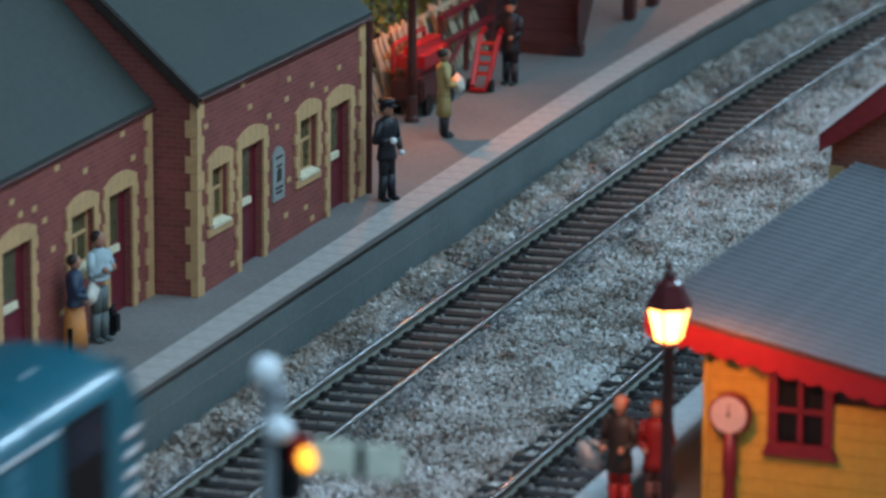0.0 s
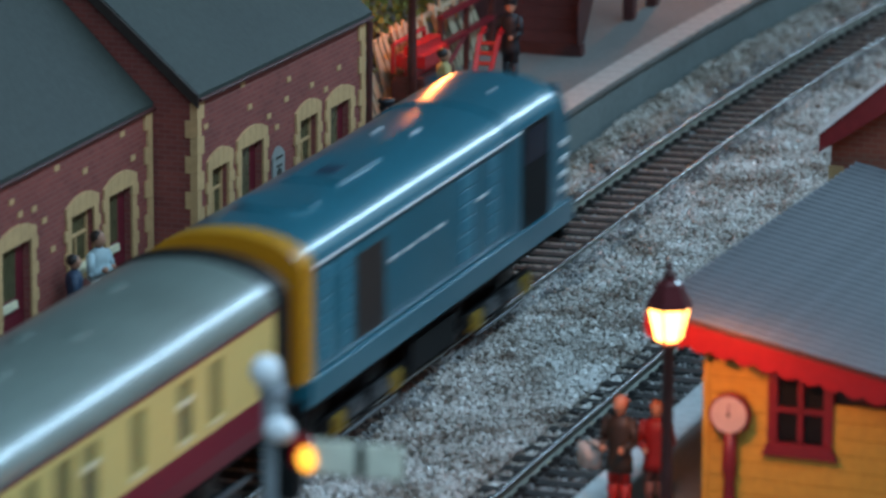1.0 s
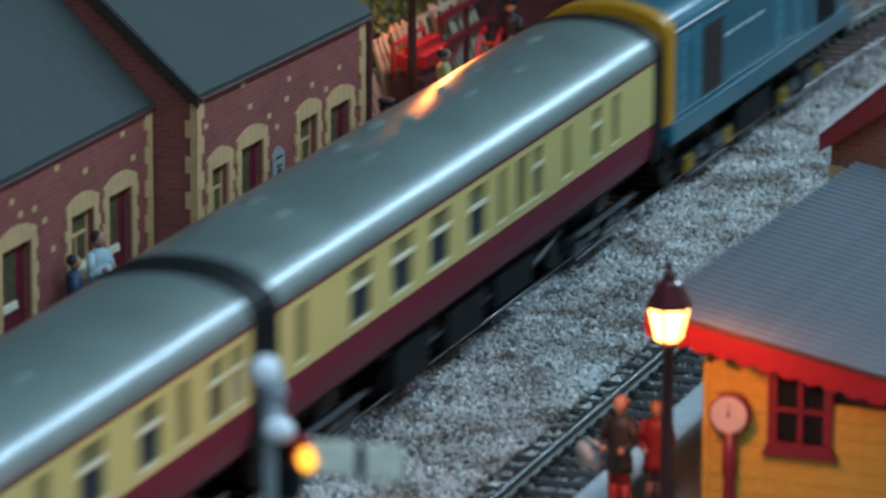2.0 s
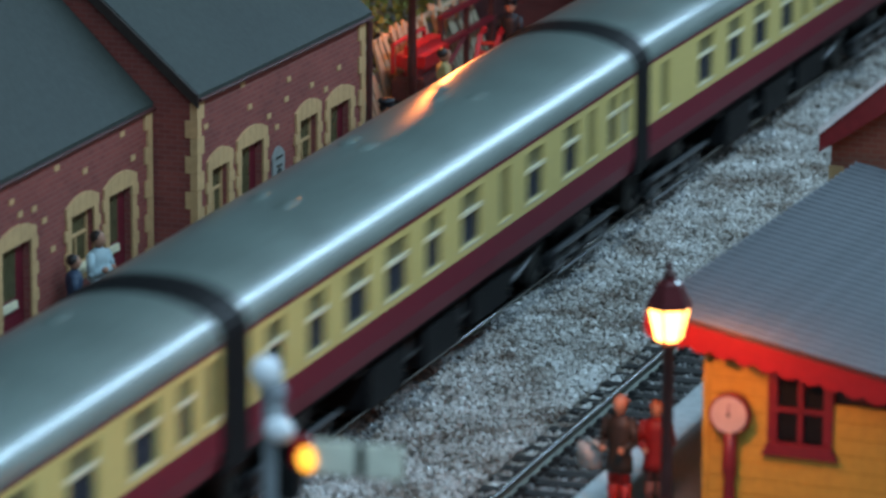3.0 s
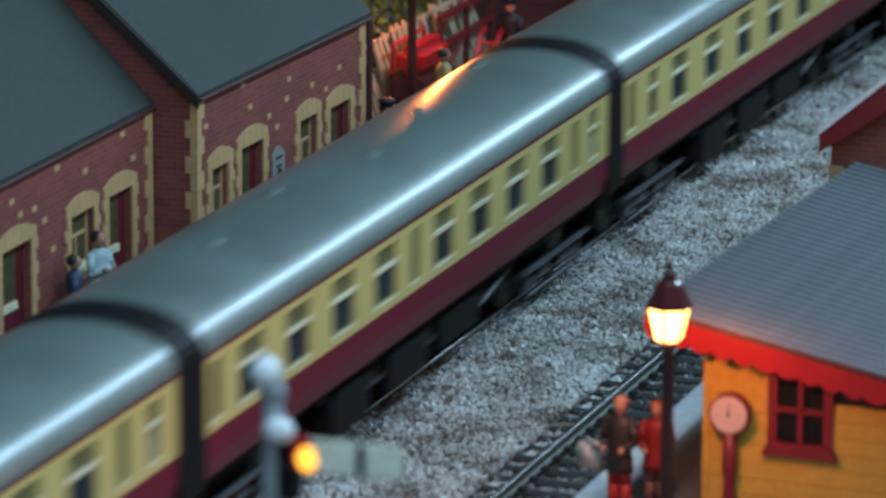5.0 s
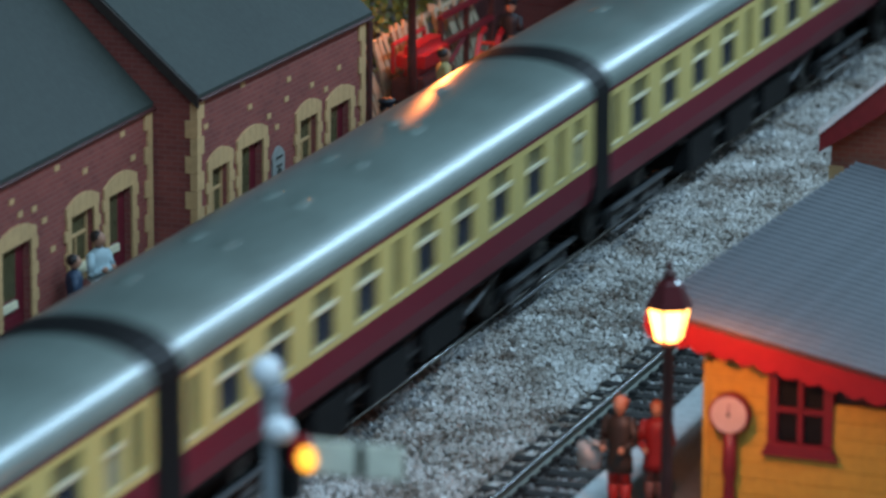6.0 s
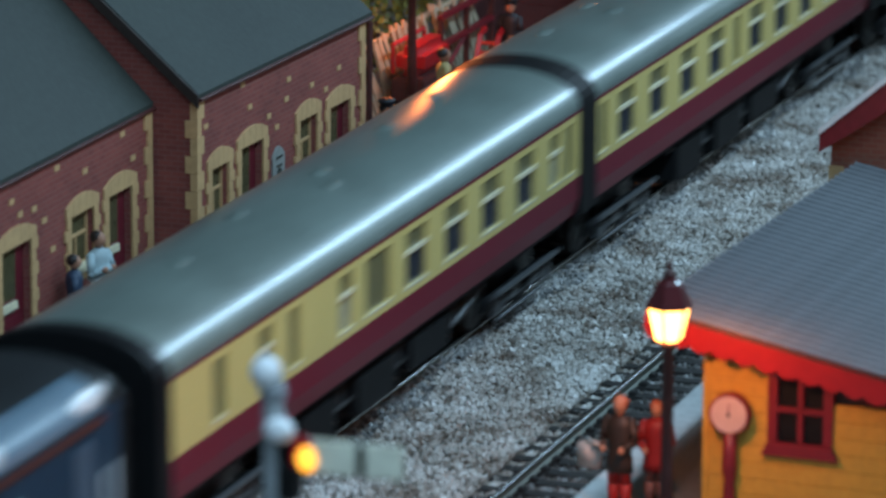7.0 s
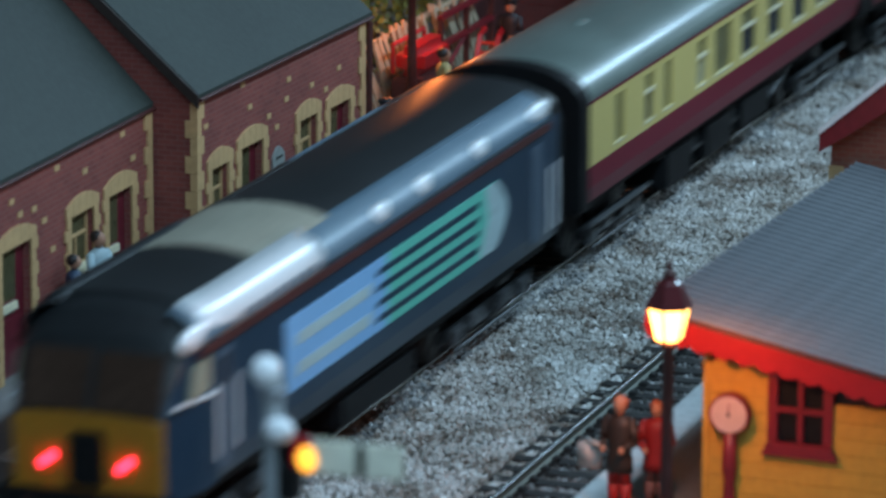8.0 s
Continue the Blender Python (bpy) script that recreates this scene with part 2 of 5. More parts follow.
def wall_with_holes(bm, x0, x1, y0, y1, z0, z1, holes):
    """One closed wall along x with openings through it, holes as (x0, x1, z0, z1)."""
    xs = sorted({x0, x1, *[v for h in holes for v in h[:2]]})
    zs = sorted({z0, z1, *[v for h in holes for v in h[2:]]})
    made = {}

    def at(i, j, y):
        if (i, j, y) not in made:
            made[i, j, y] = bm.verts.new((xs[i], y, zs[j]))
        return made[i, j, y]

    def solid(i, j):
        if not (0 <= i < len(xs) - 1 and 0 <= j < len(zs) - 1):
            return False
        x, z = (xs[i] + xs[i + 1]) / 2, (zs[j] + zs[j + 1]) / 2
        return not any(a < x < b and lo < z < hi for a, b, lo, hi in holes)
    for i in range(len(xs) - 1):
        for j in range(len(zs) - 1):
            if not solid(i, j):
                continue
            for y in (y0, y1):
                bm.faces.new((at(i, j, y), at(i + 1, j, y), at(i + 1, j + 1, y), at(i, j + 1, y)))
            for di, dj, a, b in ((-1, 0, (i, j), (i, j + 1)), (1, 0, (i + 1, j), (i + 1, j + 1)), (0, -1, (i, j), (i + 1, j)), (0, 1, (i, j + 1), (i + 1, j + 1))):
                if not solid(i + di, j + dj):
                    bm.faces.new((at(*a, y0), at(*b, y0), at(*b, y1), at(*a, y1)))
    return bm


# ---- the room round the layout ----


def room():
    bm = box(new_bm(), -3300, 2900, -2300, 1700, -1050, -1000)
    tagged(part("floor", bm, WOODTOP), "plain brown floor of the layout room", "floor", kind="structure")
    bm = box(new_bm(), -3300, 2900, -2300, 1700, 1400, 1450)
    tagged(part("ceiling", bm, WALLPAINT), "plain pale ceiling of the layout room", "ceiling", kind="structure")
    walls = (("wall_north", (-3300, 2900, 1700, 1760, -1000, 1400)), ("wall_west", (-3360, -3300, -2360, 1760, -1000, 1400)))
    for name, b in walls:
        tagged(part(name, box(new_bm(), *b), WALLPAINT), "plain grey painted room wall", "wall", kind="structure")
    # Openings in the two walls below are added for the fill lights.
    bm = wall_with_holes(new_bm(), -3300, 2900, -2360, -2300, -1000, 1400, [(-900, 1000, 580, 1380)])
    tagged(part("wall_south", bm, WALLPAINT), "plain pale room wall with an added window opening", "wall", kind="structure")
    bm = wall_with_holes(new_bm(), -2360, 1760, -60, 0, -1000, 1400, [(-1580, -40, 240, 1270)])
    bm.transform(Matrix.Translation((2900, 0, 0)) @ Matrix.Rotation(math.pi / 2, 4, "Z"))
    tagged(part("wall_east", bm, WALLPAINT), "plain pale room wall with an added window opening", "wall", kind="structure")
    # Unseen fixture: channel and hangers added to carry the strip light.
    batten = thing("added_batten", -100, -191, 343, "unseen slim white batten added over the layout for the strip light", "lamp")
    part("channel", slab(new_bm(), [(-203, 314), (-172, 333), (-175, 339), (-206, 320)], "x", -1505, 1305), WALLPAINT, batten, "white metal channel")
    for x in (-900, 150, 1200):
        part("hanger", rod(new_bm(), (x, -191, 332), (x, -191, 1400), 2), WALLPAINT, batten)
    bm = box(new_bm(), -2650, 2250, -520, 420, -40, -8)
    tagged(part("baseboard", bm, WOODTOP), "brown scenery board under the model railway", "baseboard", kind="structure")


# ---- the permanent way ----


def ballast_bed():
    bm = new_bm()
    outline = [(-85, -9), (-85, -4.2), (-74, -3.4), (-49, -3.4), (-44, -2.6), (-22, -2.4), (12, -3.2), (15, -1.6), (18, -0.9), (21, -2.4), (26.3, -7.6), (26.3, -9)]
    strip(bm, RUN, outline)
    tagged(part("ground", bm, SOIL), "grey-brown ballast bed under both tracks", "ground", kind="structure")


def lumps(name, count, x0, x1, y0, y1, height, size, label, seed, stone=None):
    """Loose chippings as small eight-sided stones, in one mesh."""
    rng = np.random.default_rng(seed)
    x = rng.uniform(x0, x1, count)
    y = rng.uniform(y0, y1, count)
    z = np.array([height(a, b) for a, b in zip(x, y)])
    keep = z > -90
    x, y, z = x[keep], y[keep], z[keep]
    n = len(x)
    r = size * rng.uniform(0.55, 1.25, n)
    base = np.array([(1, 0, 0), (-1, 0, 0), (0, 1, 0), (0, -1, 0), (0, 0, 1), (0, 0, -1)], float)
    pts = base[None] * rng.uniform(0.55, 1.2, (n, 6, 1)) + rng.uniform(-0.25, 0.25, (n, 6, 3))
    q = rng.normal(size=(n, 4))
    q /= np.linalg.norm(q, axis=1)[:, None]
    w, a, b, c = q.T
    rot = np.stack([1 - 2 * (b * b + c * c), 2 * (a * b - c * w), 2 * (a * c + b * w), 2 * (a * b + c * w), 1 - 2 * (a * a + c * c), 2 * (b * c - a * w),
                    2 * (a * c - b * w), 2 * (b * c + a * w), 1 - 2 * (a * a + b * b)], 1).reshape(n, 3, 3)
    pts = np.einsum("nij,nkj->nki", rot, pts) * r[:, None, None]
    swing = np.array([bend(a) for a in x])
    pts += np.stack([x, y + swing, z + r * 0.3], 1)[:, None]
    tri = np.array([(0, 2, 4), (2, 1, 4), (1, 3, 4), (3, 0, 4), (2, 0, 5), (1, 2, 5), (3, 1, 5), (0, 3, 5)])
    faces = (np.arange(n)[:, None, None] * 6 + tri[None]).reshape(-1, 3)
    me = bpy.data.meshes.new(name)
    me.from_pydata((pts.reshape(-1, 3) * MM).tolist(), [], faces.tolist())
    me.materials.append(stone or BALLAST)
    return tagged(new(name, me), label, "gravel", kind="stuff")


def hill(x, y):
    """Height of the ballast across the line, with a little unevenness."""
    u = 0.5 * noise.noise(Vector((x * 0.03, y * 0.06, 0))) + 0.35 * noise.noise(Vector((x * 0.12, y * 0.12, 4)))
    if y > 10:
        return -2.6 + min((y - 10) * 0.50, 3.8) - max(0, y - 18.5 - min(max(x - 60, 0) * 0.03, 4)) * 1.0 + u * 1.3
    if -47 < y < -9.0:
        return -1.55 + u
    return -3.3


def open_ballast(x, y):
    """Chippings everywhere but inside the two tracks."""
    if abs(y) < 9.2 and not -10.4 < y < -9.0 or -79 < y < -50.5:
        return -99
    return hill(x, y)


def trackside(x, y):
    """Darkened stones beside the rails, thinning out in patches away from them."""
    if noise.noise(Vector((x * 0.05, y * 0.1, 7))) * 7 + (abs(y) - 9) > 5.5:
        return -99
    return hill(x, y) + 0.35


def between_sleepers(x, y):
    if abs(y) < 7 and (abs((x / 7.6) % 1 - 0.5) > 0.25 or noise.noise(Vector((x * 0.9, y * 0.9, 0))) > -0.1):
        return -99
    if abs(abs(y) - 8.25) < 1.5:
        return -99
    if -76 < y < -47:
        if abs(abs(y + 61.5) - 8.25) < 1.5 or abs(y + 61.5) < 7 and abs((x / 7.6) % 1 - 0.5) > 0.25:
            return -99
    return hill(x, y)


def rail_outline(y):
    """Bullhead-like rail: foot, web and head, its top at zero."""
    half = [(0.95, -2.5), (0.95, -2.15), (0.3, -1.9), (0.3, -0.9), (0.62, -0.78), (0.62, -0.58), (0.54, -0.32), (0.36, -0.10), (0.15, 0)]
    return [(y + a, z) for a, z in half] + [(y - a, z) for a, z in reversed(half)]


def track(centre, name, label, x0, x1):
    t = thing(name, 0, centre, 0, label, "railway track", kind="structure")
    for side in (-8.25, 8.25):
        r = part("rail", strip(new_bm(), RUN, rail_outline(centre + side)), RAILSIDE, t, "weathered steel rail")
        r.data.materials.append(RAILTOP)
        for p in r.data.polygons:
            if p.normal.z > 0.25 and p.center.z > -0.0005:
                p.material_index = 1
                p.use_smooth = True
    bm = new_bm()
    box(bm, -1.75, 1.75, centre - 15.5, centre + 15.5, -4.0, -2.5, 0.15)
    for side in (-8.25, 8.25):
        for s in (-1, 1):
            box(bm, -1.1, 1.1, centre + side + s * 1.9 - 0.9, centre + side + s * 1.9 + 0.9, -2.5, -1.5, 0.3)
    first = None
    k0, k1 = math.ceil(x0 / 7.6), math.floor(x1 / 7.6)
    for k in range(k0, k1 + 1):
        x = k * 7.6
        if first is None:
            first = part("sleeper", bm, SLEEPER, t)
            first.location = (x * MM, 0, 0)
        else:
            twin(first, x, bend(x), 0)
    far = new_bm()
    for k in [*range(-340, k0, 1), *range(k1 + 1, 285)]:
        x = k * 7.6
        bmesh.ops.create_cube(far, size=1, matrix=Matrix.Translation((x, centre + bend(x), -3.2)) @ Matrix.Diagonal((3.5, 31, 1.4, 1)))
    part("far_sleepers", far, SLEEPER, t, kind="stuff")
    return t


# ---- the station platform ----
PZ = 12.0


def platform():
    p = thing("platform", 0, 40, 0, "grey model station platform with pale edging slabs", "platform", kind="structure")
    strip_part = strip(new_bm(), [x for x in RUN if -700 < x < 1000], [(27, -8), (27, PZ - 1.6), (24.9, PZ - 1.6), (24.9, PZ - 0.35), (32.2, PZ - 0.35), (32.2, PZ), (150, PZ), (150, -8)])
    part("deck", strip_part, TARMAC, p)
    part("face", strip(new_bm(), [x for x in RUN if -700 < x < 1000], [(26.4, -8), (26.4, PZ - 1.7), (26.95, PZ - 1.7), (26.95, -8)]), PLATWALL, p, "grey painted platform wall")
    part("ledge", strip(new_bm(), [x for x in RUN if -700 < x < 60], [(26.28, 3.2), (26.28, 3.5), (26.4, 3.5), (26.4, 3.2)]), TARMAC, p)
    first = None
    for k in range(-24, 48):
        x = k * 8.0
        if first is None:
            first = part("edging_slab", box(new_bm(), -3.92, 3.92, 24.6, 32.0, PZ - 0.34, PZ + 0.12, 0.06), SLAB, p, "pale concrete edging slab")
            first.location = (x * MM, 0, 0)
        else:
            twin(first, x, bend(x), 0)
    return p


# ---- station building ----


def arch_outline(x0, x1, z0, z1, rise):
    pts = [(x0, z0), (x1, z0), (x1, z1 - rise)]
    for i in range(1, 7):
        u = i / 7
        pts.append((x1 + (x0 - x1) * u, z1 - rise + rise * math.sin(math.pi * u)))
    pts.append((x0, z1 - rise))
    return pts


def surround(parent, x0, x1, z0, z1, y, sill):
    """Cream dressed stones round an opening: jamb stones in and out, an arched head."""
    for side in (0, 1):
        n = max(4, round((z1 - z0) / 2.8))
        h = (z1 - z0 - 1.5) / n
        for i in range(n):
            w = 3.3 if i % 2 else 2.3
            a, b = (x0 - w, x0) if side == 0 else (x1, x1 + w)
            part("quoin", box(new_bm(), a, b, y - 0.5, y + 0.3, z0 + i * h + 0.05, z0 + (i + 1) * h - 0.05, 0.08), QUOIN, parent)
    bm = new_bm()
    n, w = 5, x1 - x0 + 5.2
    for i in range(n):
        a = x0 - 2.6 + w * i / n + 0.06
        b = x0 - 2.6 + w * (i + 1) / n - 0.06
        def top(x):
            return z1 + 2.6 - 1.9 * (2 * (x - (x0 + x1) / 2) / w) ** 2
        slab(bm, [(a, z1 - 1.5), (b, z1 - 1.5), (b, top(b)), (a, top(a))], "y", y - 0.5, y + 0.3)
    part("arch_head", bm, QUOIN, parent, "cream stone arched lintel")
    if sill:
        bm = box(new_bm(), x0 - 2.4, x1 + 2.4, y - 0.5, y + 0.3, z0 - 2.6, z0 - 0.9, 0.1)
        part("sill_course", bm, QUOIN, parent)
        bm = slab(new_bm(), [(y - 0.9, z0 - 0.9), (y + 2.2, z0 - 0.9), (y + 2.2, z0 + 0.6), (y - 0.9, z0 - 0.2)], "x", x0 - 0.2, x1 + 0.2)
        part("sill", bm, SILL, parent, "pale stone window sill")


def sash(parent, x0, x1, z0, z1, y):
    w = part("window", box(new_bm(), x0, x1, y + 1.7, y + 1.8, z0, z1), OLIVEGLASS, parent, "dusty sash window")
    bm = new_bm()
    t = 0.55
    for a, b, c, d in ((x0, x0 + t, z0, z1), (x1 - t, x1, z0, z1), (x0 + t, x1 - t, z1 - t, z1), (x0 + t, x1 - t, z0, z0 + t), (x0 + t, x1 - t, (z0 + z1) / 2 - 0.3, (z0 + z1) / 2 + 0.3)):
        box(bm, a, b, y + 1.2, y + 1.7, c, d)
    box(bm, (x0 + x1) / 2 - 0.2, (x0 + x1) / 2 + 0.2, y + 1.25, y + 1.7, z0 + t, (z0 + z1) / 2 - 0.3)
    part("sash_frame", bm, QUOIN, w, "cream sash bars")
    part("curtain", box(new_bm(), x0 + t, x0 + (x1 - x0) * 0.5, y + 2.2, y + 2.4, z0, z1), BLIND, w)


def door(parent, x0, x1, z0, z1, y):
    d = part("door", box(new_bm(), x0, x1, y + 1.6, y + 2.4, z0, z1), DOORRED, parent, "maroon panelled door with glazed top")
    mid = z0 + (z1 - z0) * 0.50
    part("glazing", box(new_bm(), x0 + 1.2, x1 - 4.2, y + 1.45, y + 1.6, mid + 1.5, z1 - 1.5), OLIVEGLASS, d, "dusty glass upper panel")
    part("letter_rail", box(new_bm(), x0 + 0.2, x1 - 4.6, y + 0.7, y + 1.6, mid - 0.7, mid + 0.9, 0.1), SILL, d, "pale middle rail")
    part("panel", box(new_bm(), x0 + 1.4, x1 - 1.6, y + 1.35, y + 1.6, z0 + 2, mid - 2.4, 0.08), DOORRED, d)


def gable_block(name, label, x0, x1, y0, depth, z_eave, pitch, openings, overhang_l, overhang_r, ov):
    """A brick block with a pitched roof, its ridge along x. openings: (kind, x0, x1, z0, z1)."""
    b = thing(name, (x0 + x1) / 2, y0 + depth / 2, PZ, label, "building")
    bm = new_bm()
    holes = [(o[1], o[2], o[3], o[4]) for o in openings]
    wall_with_holes(bm, x0, x1, y0, y0 + 2.4, PZ, z_eave, holes)
    part("front_wall", bm, BRICK, b, "red brick front wall")
    ridge_y, rise = y0 + depth / 2, depth / 2 * math.tan(radians(pitch))
    for xa, xb in ((x0, x0 + 2.4), (x1 - 2.4, x1)):
        bm = slab(new_bm(), [(y0 + 2.4, PZ), (y0 + depth - 2.4, PZ), (y0 + depth - 2.4, z_eave), (ridge_y, z_eave + rise - 1.4), (y0 + 2.4, z_eave)], "x", xa, xb)
        part("end_wall", bm, BRICK, b, "red brick gable wall")
    part("back_wall", box(new_bm(), x0, x1, y0 + depth - 2.4, y0 + depth, PZ, z_eave), BRICK, b)
    part("inner_floor", box(new_bm(), x0 + 2.4, x1 - 2.4, y0 + 2.4, y0 + depth - 2.4, PZ, PZ + 0.3), DARK, b)
    tan = math.tan(radians(pitch))
    for s in (-1, 1):
        e = ridge_y + s * (depth / 2 + ov)
        ze = z_eave - ov * tan
        pts = [(e, ze), (ridge_y, z_eave + rise), (ridge_y, z_eave + rise + 1.6), (e, ze + 1.4)]
        r = part("roof", slab(new_bm(), pts, "x", x0 - overhang_l, x1 + overhang_r), SLATE, b, "smooth grey slate roof slope")
        if s < 0:
            part("gutter", rod(new_bm(), (x0 - overhang_l, e - 0.2, ze + 0.1), (x1 + overhang_r, e - 0.2, ze + 0.1), 0.45), DARKWOOD, r, "dark gutter along the eaves")
    part("ridge_tiles", rod(new_bm(), (x0 - overhang_l, ridge_y, z_eave + rise + 1.4), (x1 + overhang_r, ridge_y, z_eave + rise + 1.4), 1.3), SLATE, b)
    for s in (-1, 1):
        pts = [(ridge_y + s * (depth / 2 + ov), z_eave - ov * tan - 1.6), (ridge_y, z_eave + rise - 1.6), (ridge_y, z_eave + rise + 1.2), (ridge_y + s * (depth / 2 + ov), z_eave - ov * tan + 1.2)]
        part("bargeboard", slab(new_bm(), pts, "x", x0 - overhang_l - 0.8, x0 - overhang_l - 0.02), DARK, b, "dark bargeboard")
    for o in openings:
        surround(b, o[1], o[2], o[3], o[4], y0, o[0] == "window")
        if o[0] == "window":
            sash(b, o[1], o[2], o[3], o[4], y0)
        else:
            door(b, o[1], o[2], o[3], o[4], y0)
    return b


def corner_quoins(b, x, y, z_top, left):
    n = 11
    h = (z_top - PZ) / n
    for i in range(n):
        wide = i % 2 == 0
        w1, w2 = (3.6, 1.2) if wide else (2.0, 2.4)
        if left:
            bm = slab(new_bm(), [(x - 0.4, y - 0.5), (x + w1, y - 0.5), (x + w1, y + 0.3), (x + 0.3, y + 0.3), (x + 0.3, y + w2), (x - 0.4, y + w2)], "z", PZ + i * h + 0.05, PZ + (i + 1) * h - 0.05)
        else:
            bm = slab(new_bm(), [(x + 0.4, y - 0.5), (x - w1, y - 0.5), (x - w1, y + 0.3), (x - 0.3, y + 0.3), (x - 0.3, y + w2), (x + 0.4, y + w2)], "z", PZ + i * h + 0.05, PZ + (i + 1) * h - 0.05)
        part("quoin", bm, QUOIN, b)


def cream_bricks(b, y, places):
    """Odd cream bricks let into the wall, at (x, z)."""
    first = None
    for x, z in places:
        if first is None:
            first = part("brick", box(new_bm(), -1.25, 1.25, y - 0.16, y + 0.1, -0.6, 0.6, 0.04), QUOIN, b, "single cream brick")
            first.location = (x * MM, 0, z * MM)
        else:
            twin(first, x, 0, z)


def station():
    ops = [("window", -58.6, -48.6, 26.4, 40.2), ("door", -41.0, -27.6, PZ, 41.4), ("window", -4.4, 6.8, 26.4, 40.8), ("door", 15.4, 29.0, PZ, 40.2)]
    a = gable_block("station_building", "red brick station building with cream quoins and grey roof", -67, 38.5, 42, 62, 56.5, 41, ops, 0.6, 3.5, 1.0)
    corner_quoins(a, -67, 42, 55, True)
    corner_quoins(a, 38.5, 42, 55, False)
    cream_bricks(a, 42, [(-61.4, 48.8), (-39.5, 54.1), (-35.2, 48.3), (-23.4, 44), (-18.5, 40.6), (-10.9, 50.2), (4, 46.2), (-10.9, 27), (-12.8, 19.1), (-0.1, 18.3), (4.3, 14.9), (-63.5, 19.1), (-25.4, 14.8), (21.9, 47.1), (-12.4, 45.9), (13.2, 43.5), (-46, 15)])
    bm = slab(new_bm(), arch_outline(-21.8, -14.6, 23.8, 36.2, 2.0), "y", 41.5, 41.95)
    s = part("notice_board", bm, NOTICE, a, "dull white arched enamel notice board")
    for z, w in ((33.5, 2), (31.5, 1.6), (26.5, 2.2), (25.4, 1.8)):
        part("text_bar", box(new_bm(), -18.2 - w, -18.2 + w, 41.35, 41.5, z, z + 0.5), SLATE, s)
    part("emblem", slab(new_bm(), [(-19.6, 28.2), (-17, 28.2), (-16.8, 30.8), (-18.2, 31.2), (-19.4, 30.6)], "y", 41.35, 41.5), SLATE, s, "dark figure emblem")
    part("downpipe", rod(new_bm(), (40.2, 41, PZ), (40.2, 41, 55), 0.8), DARKWOOD, a, "dark downpipe")
    a.rotation_euler = (0, radians(0.9), 0)
    a.location.z -= 0.0008
    ops = [("door", -147.2, -132.6, PZ, 41), ("window", -112, -100, 27.2, 40.6), ("door", -92, -79.2, PZ, 40.6)]
    b = gable_block("station_wing", "lower red brick station wing with grey roof", -230, -67.6, 52, 52, 54.1, 45, ops, 2, 0, 0.7)
    corner_quoins(b, -68.2, 52, 53, False)
    cream_bricks(b, 52, [(-118.4, 51), (-103.8, 47.3), (-141.3, 48.9), (-130.2, 45), (-137.2, 45.4), (-125.2, 41.5), (-77.9, 44.6), (-83.5, 51), (-121, 34.5), (-117, 20), (-159, 46), (-169, 40)])

# ---- platform things ----


def lamp_post(name, x, y, base, top, lit, label, bulb):
    """A cast column with a lantern: base, post, ladder bar, glazed head, roof and finial."""
    p = thing(name, x, y, base, label, "lamp")
    h = top - 13
    part("base", lathe(new_bm(), x, y, [(1.9, base), (1.9, base + 1.0), (1.5, base + 1.6), (1.4, base + 6), (1.55, base + 6.4), (1.3, base + 7)]), DARKWOOD, p, smooth=False)
    part("post", lathe(new_bm(), x, y, [(1.3, base + 7), (1.15, base + 18), (1.0, h - 1.5), (1.5, h - 1.2), (1.5, h - 0.8), (0.9, h)]), DARKWOOD, p, "dark maroon column", smooth=True)
    lantern = part("lantern_glass", lathe(new_bm(), x, y, [(2.4, h), (3.8, h + 5.8)], 6), lit, p, "glowing lantern glass")
    lantern.visible_shadow = False
    bm = new_bm()
    for i in range(6):
        a = 2 * math.pi * i / 6
        rod(bm, (x + 2.5 * math.cos(a), y + 2.5 * math.sin(a), h), (x + 3.9 * math.cos(a), y + 3.9 * math.sin(a), h + 5.8), 0.2, seg=5)
    part("glazing_bars", bm, DARKWOOD, lantern)
    part("hood", lathe(new_bm(), x, y, [(4.3, h + 5.8), (4.3, h + 6.2), (2.3, h + 10.2), (1.5, h + 10.6), (1.3, h + 11.2)], 6), HOODRED, p, "deep maroon lantern hood")
    part("finial", lathe(new_bm(), x, y, [(0.9, h + 11.2), (1.1, h + 12), (0.5, h + 12.6), (0.7, h + 13.2), (0.15, h + 14.4)], 8), DARKWOOD, p)
    return p


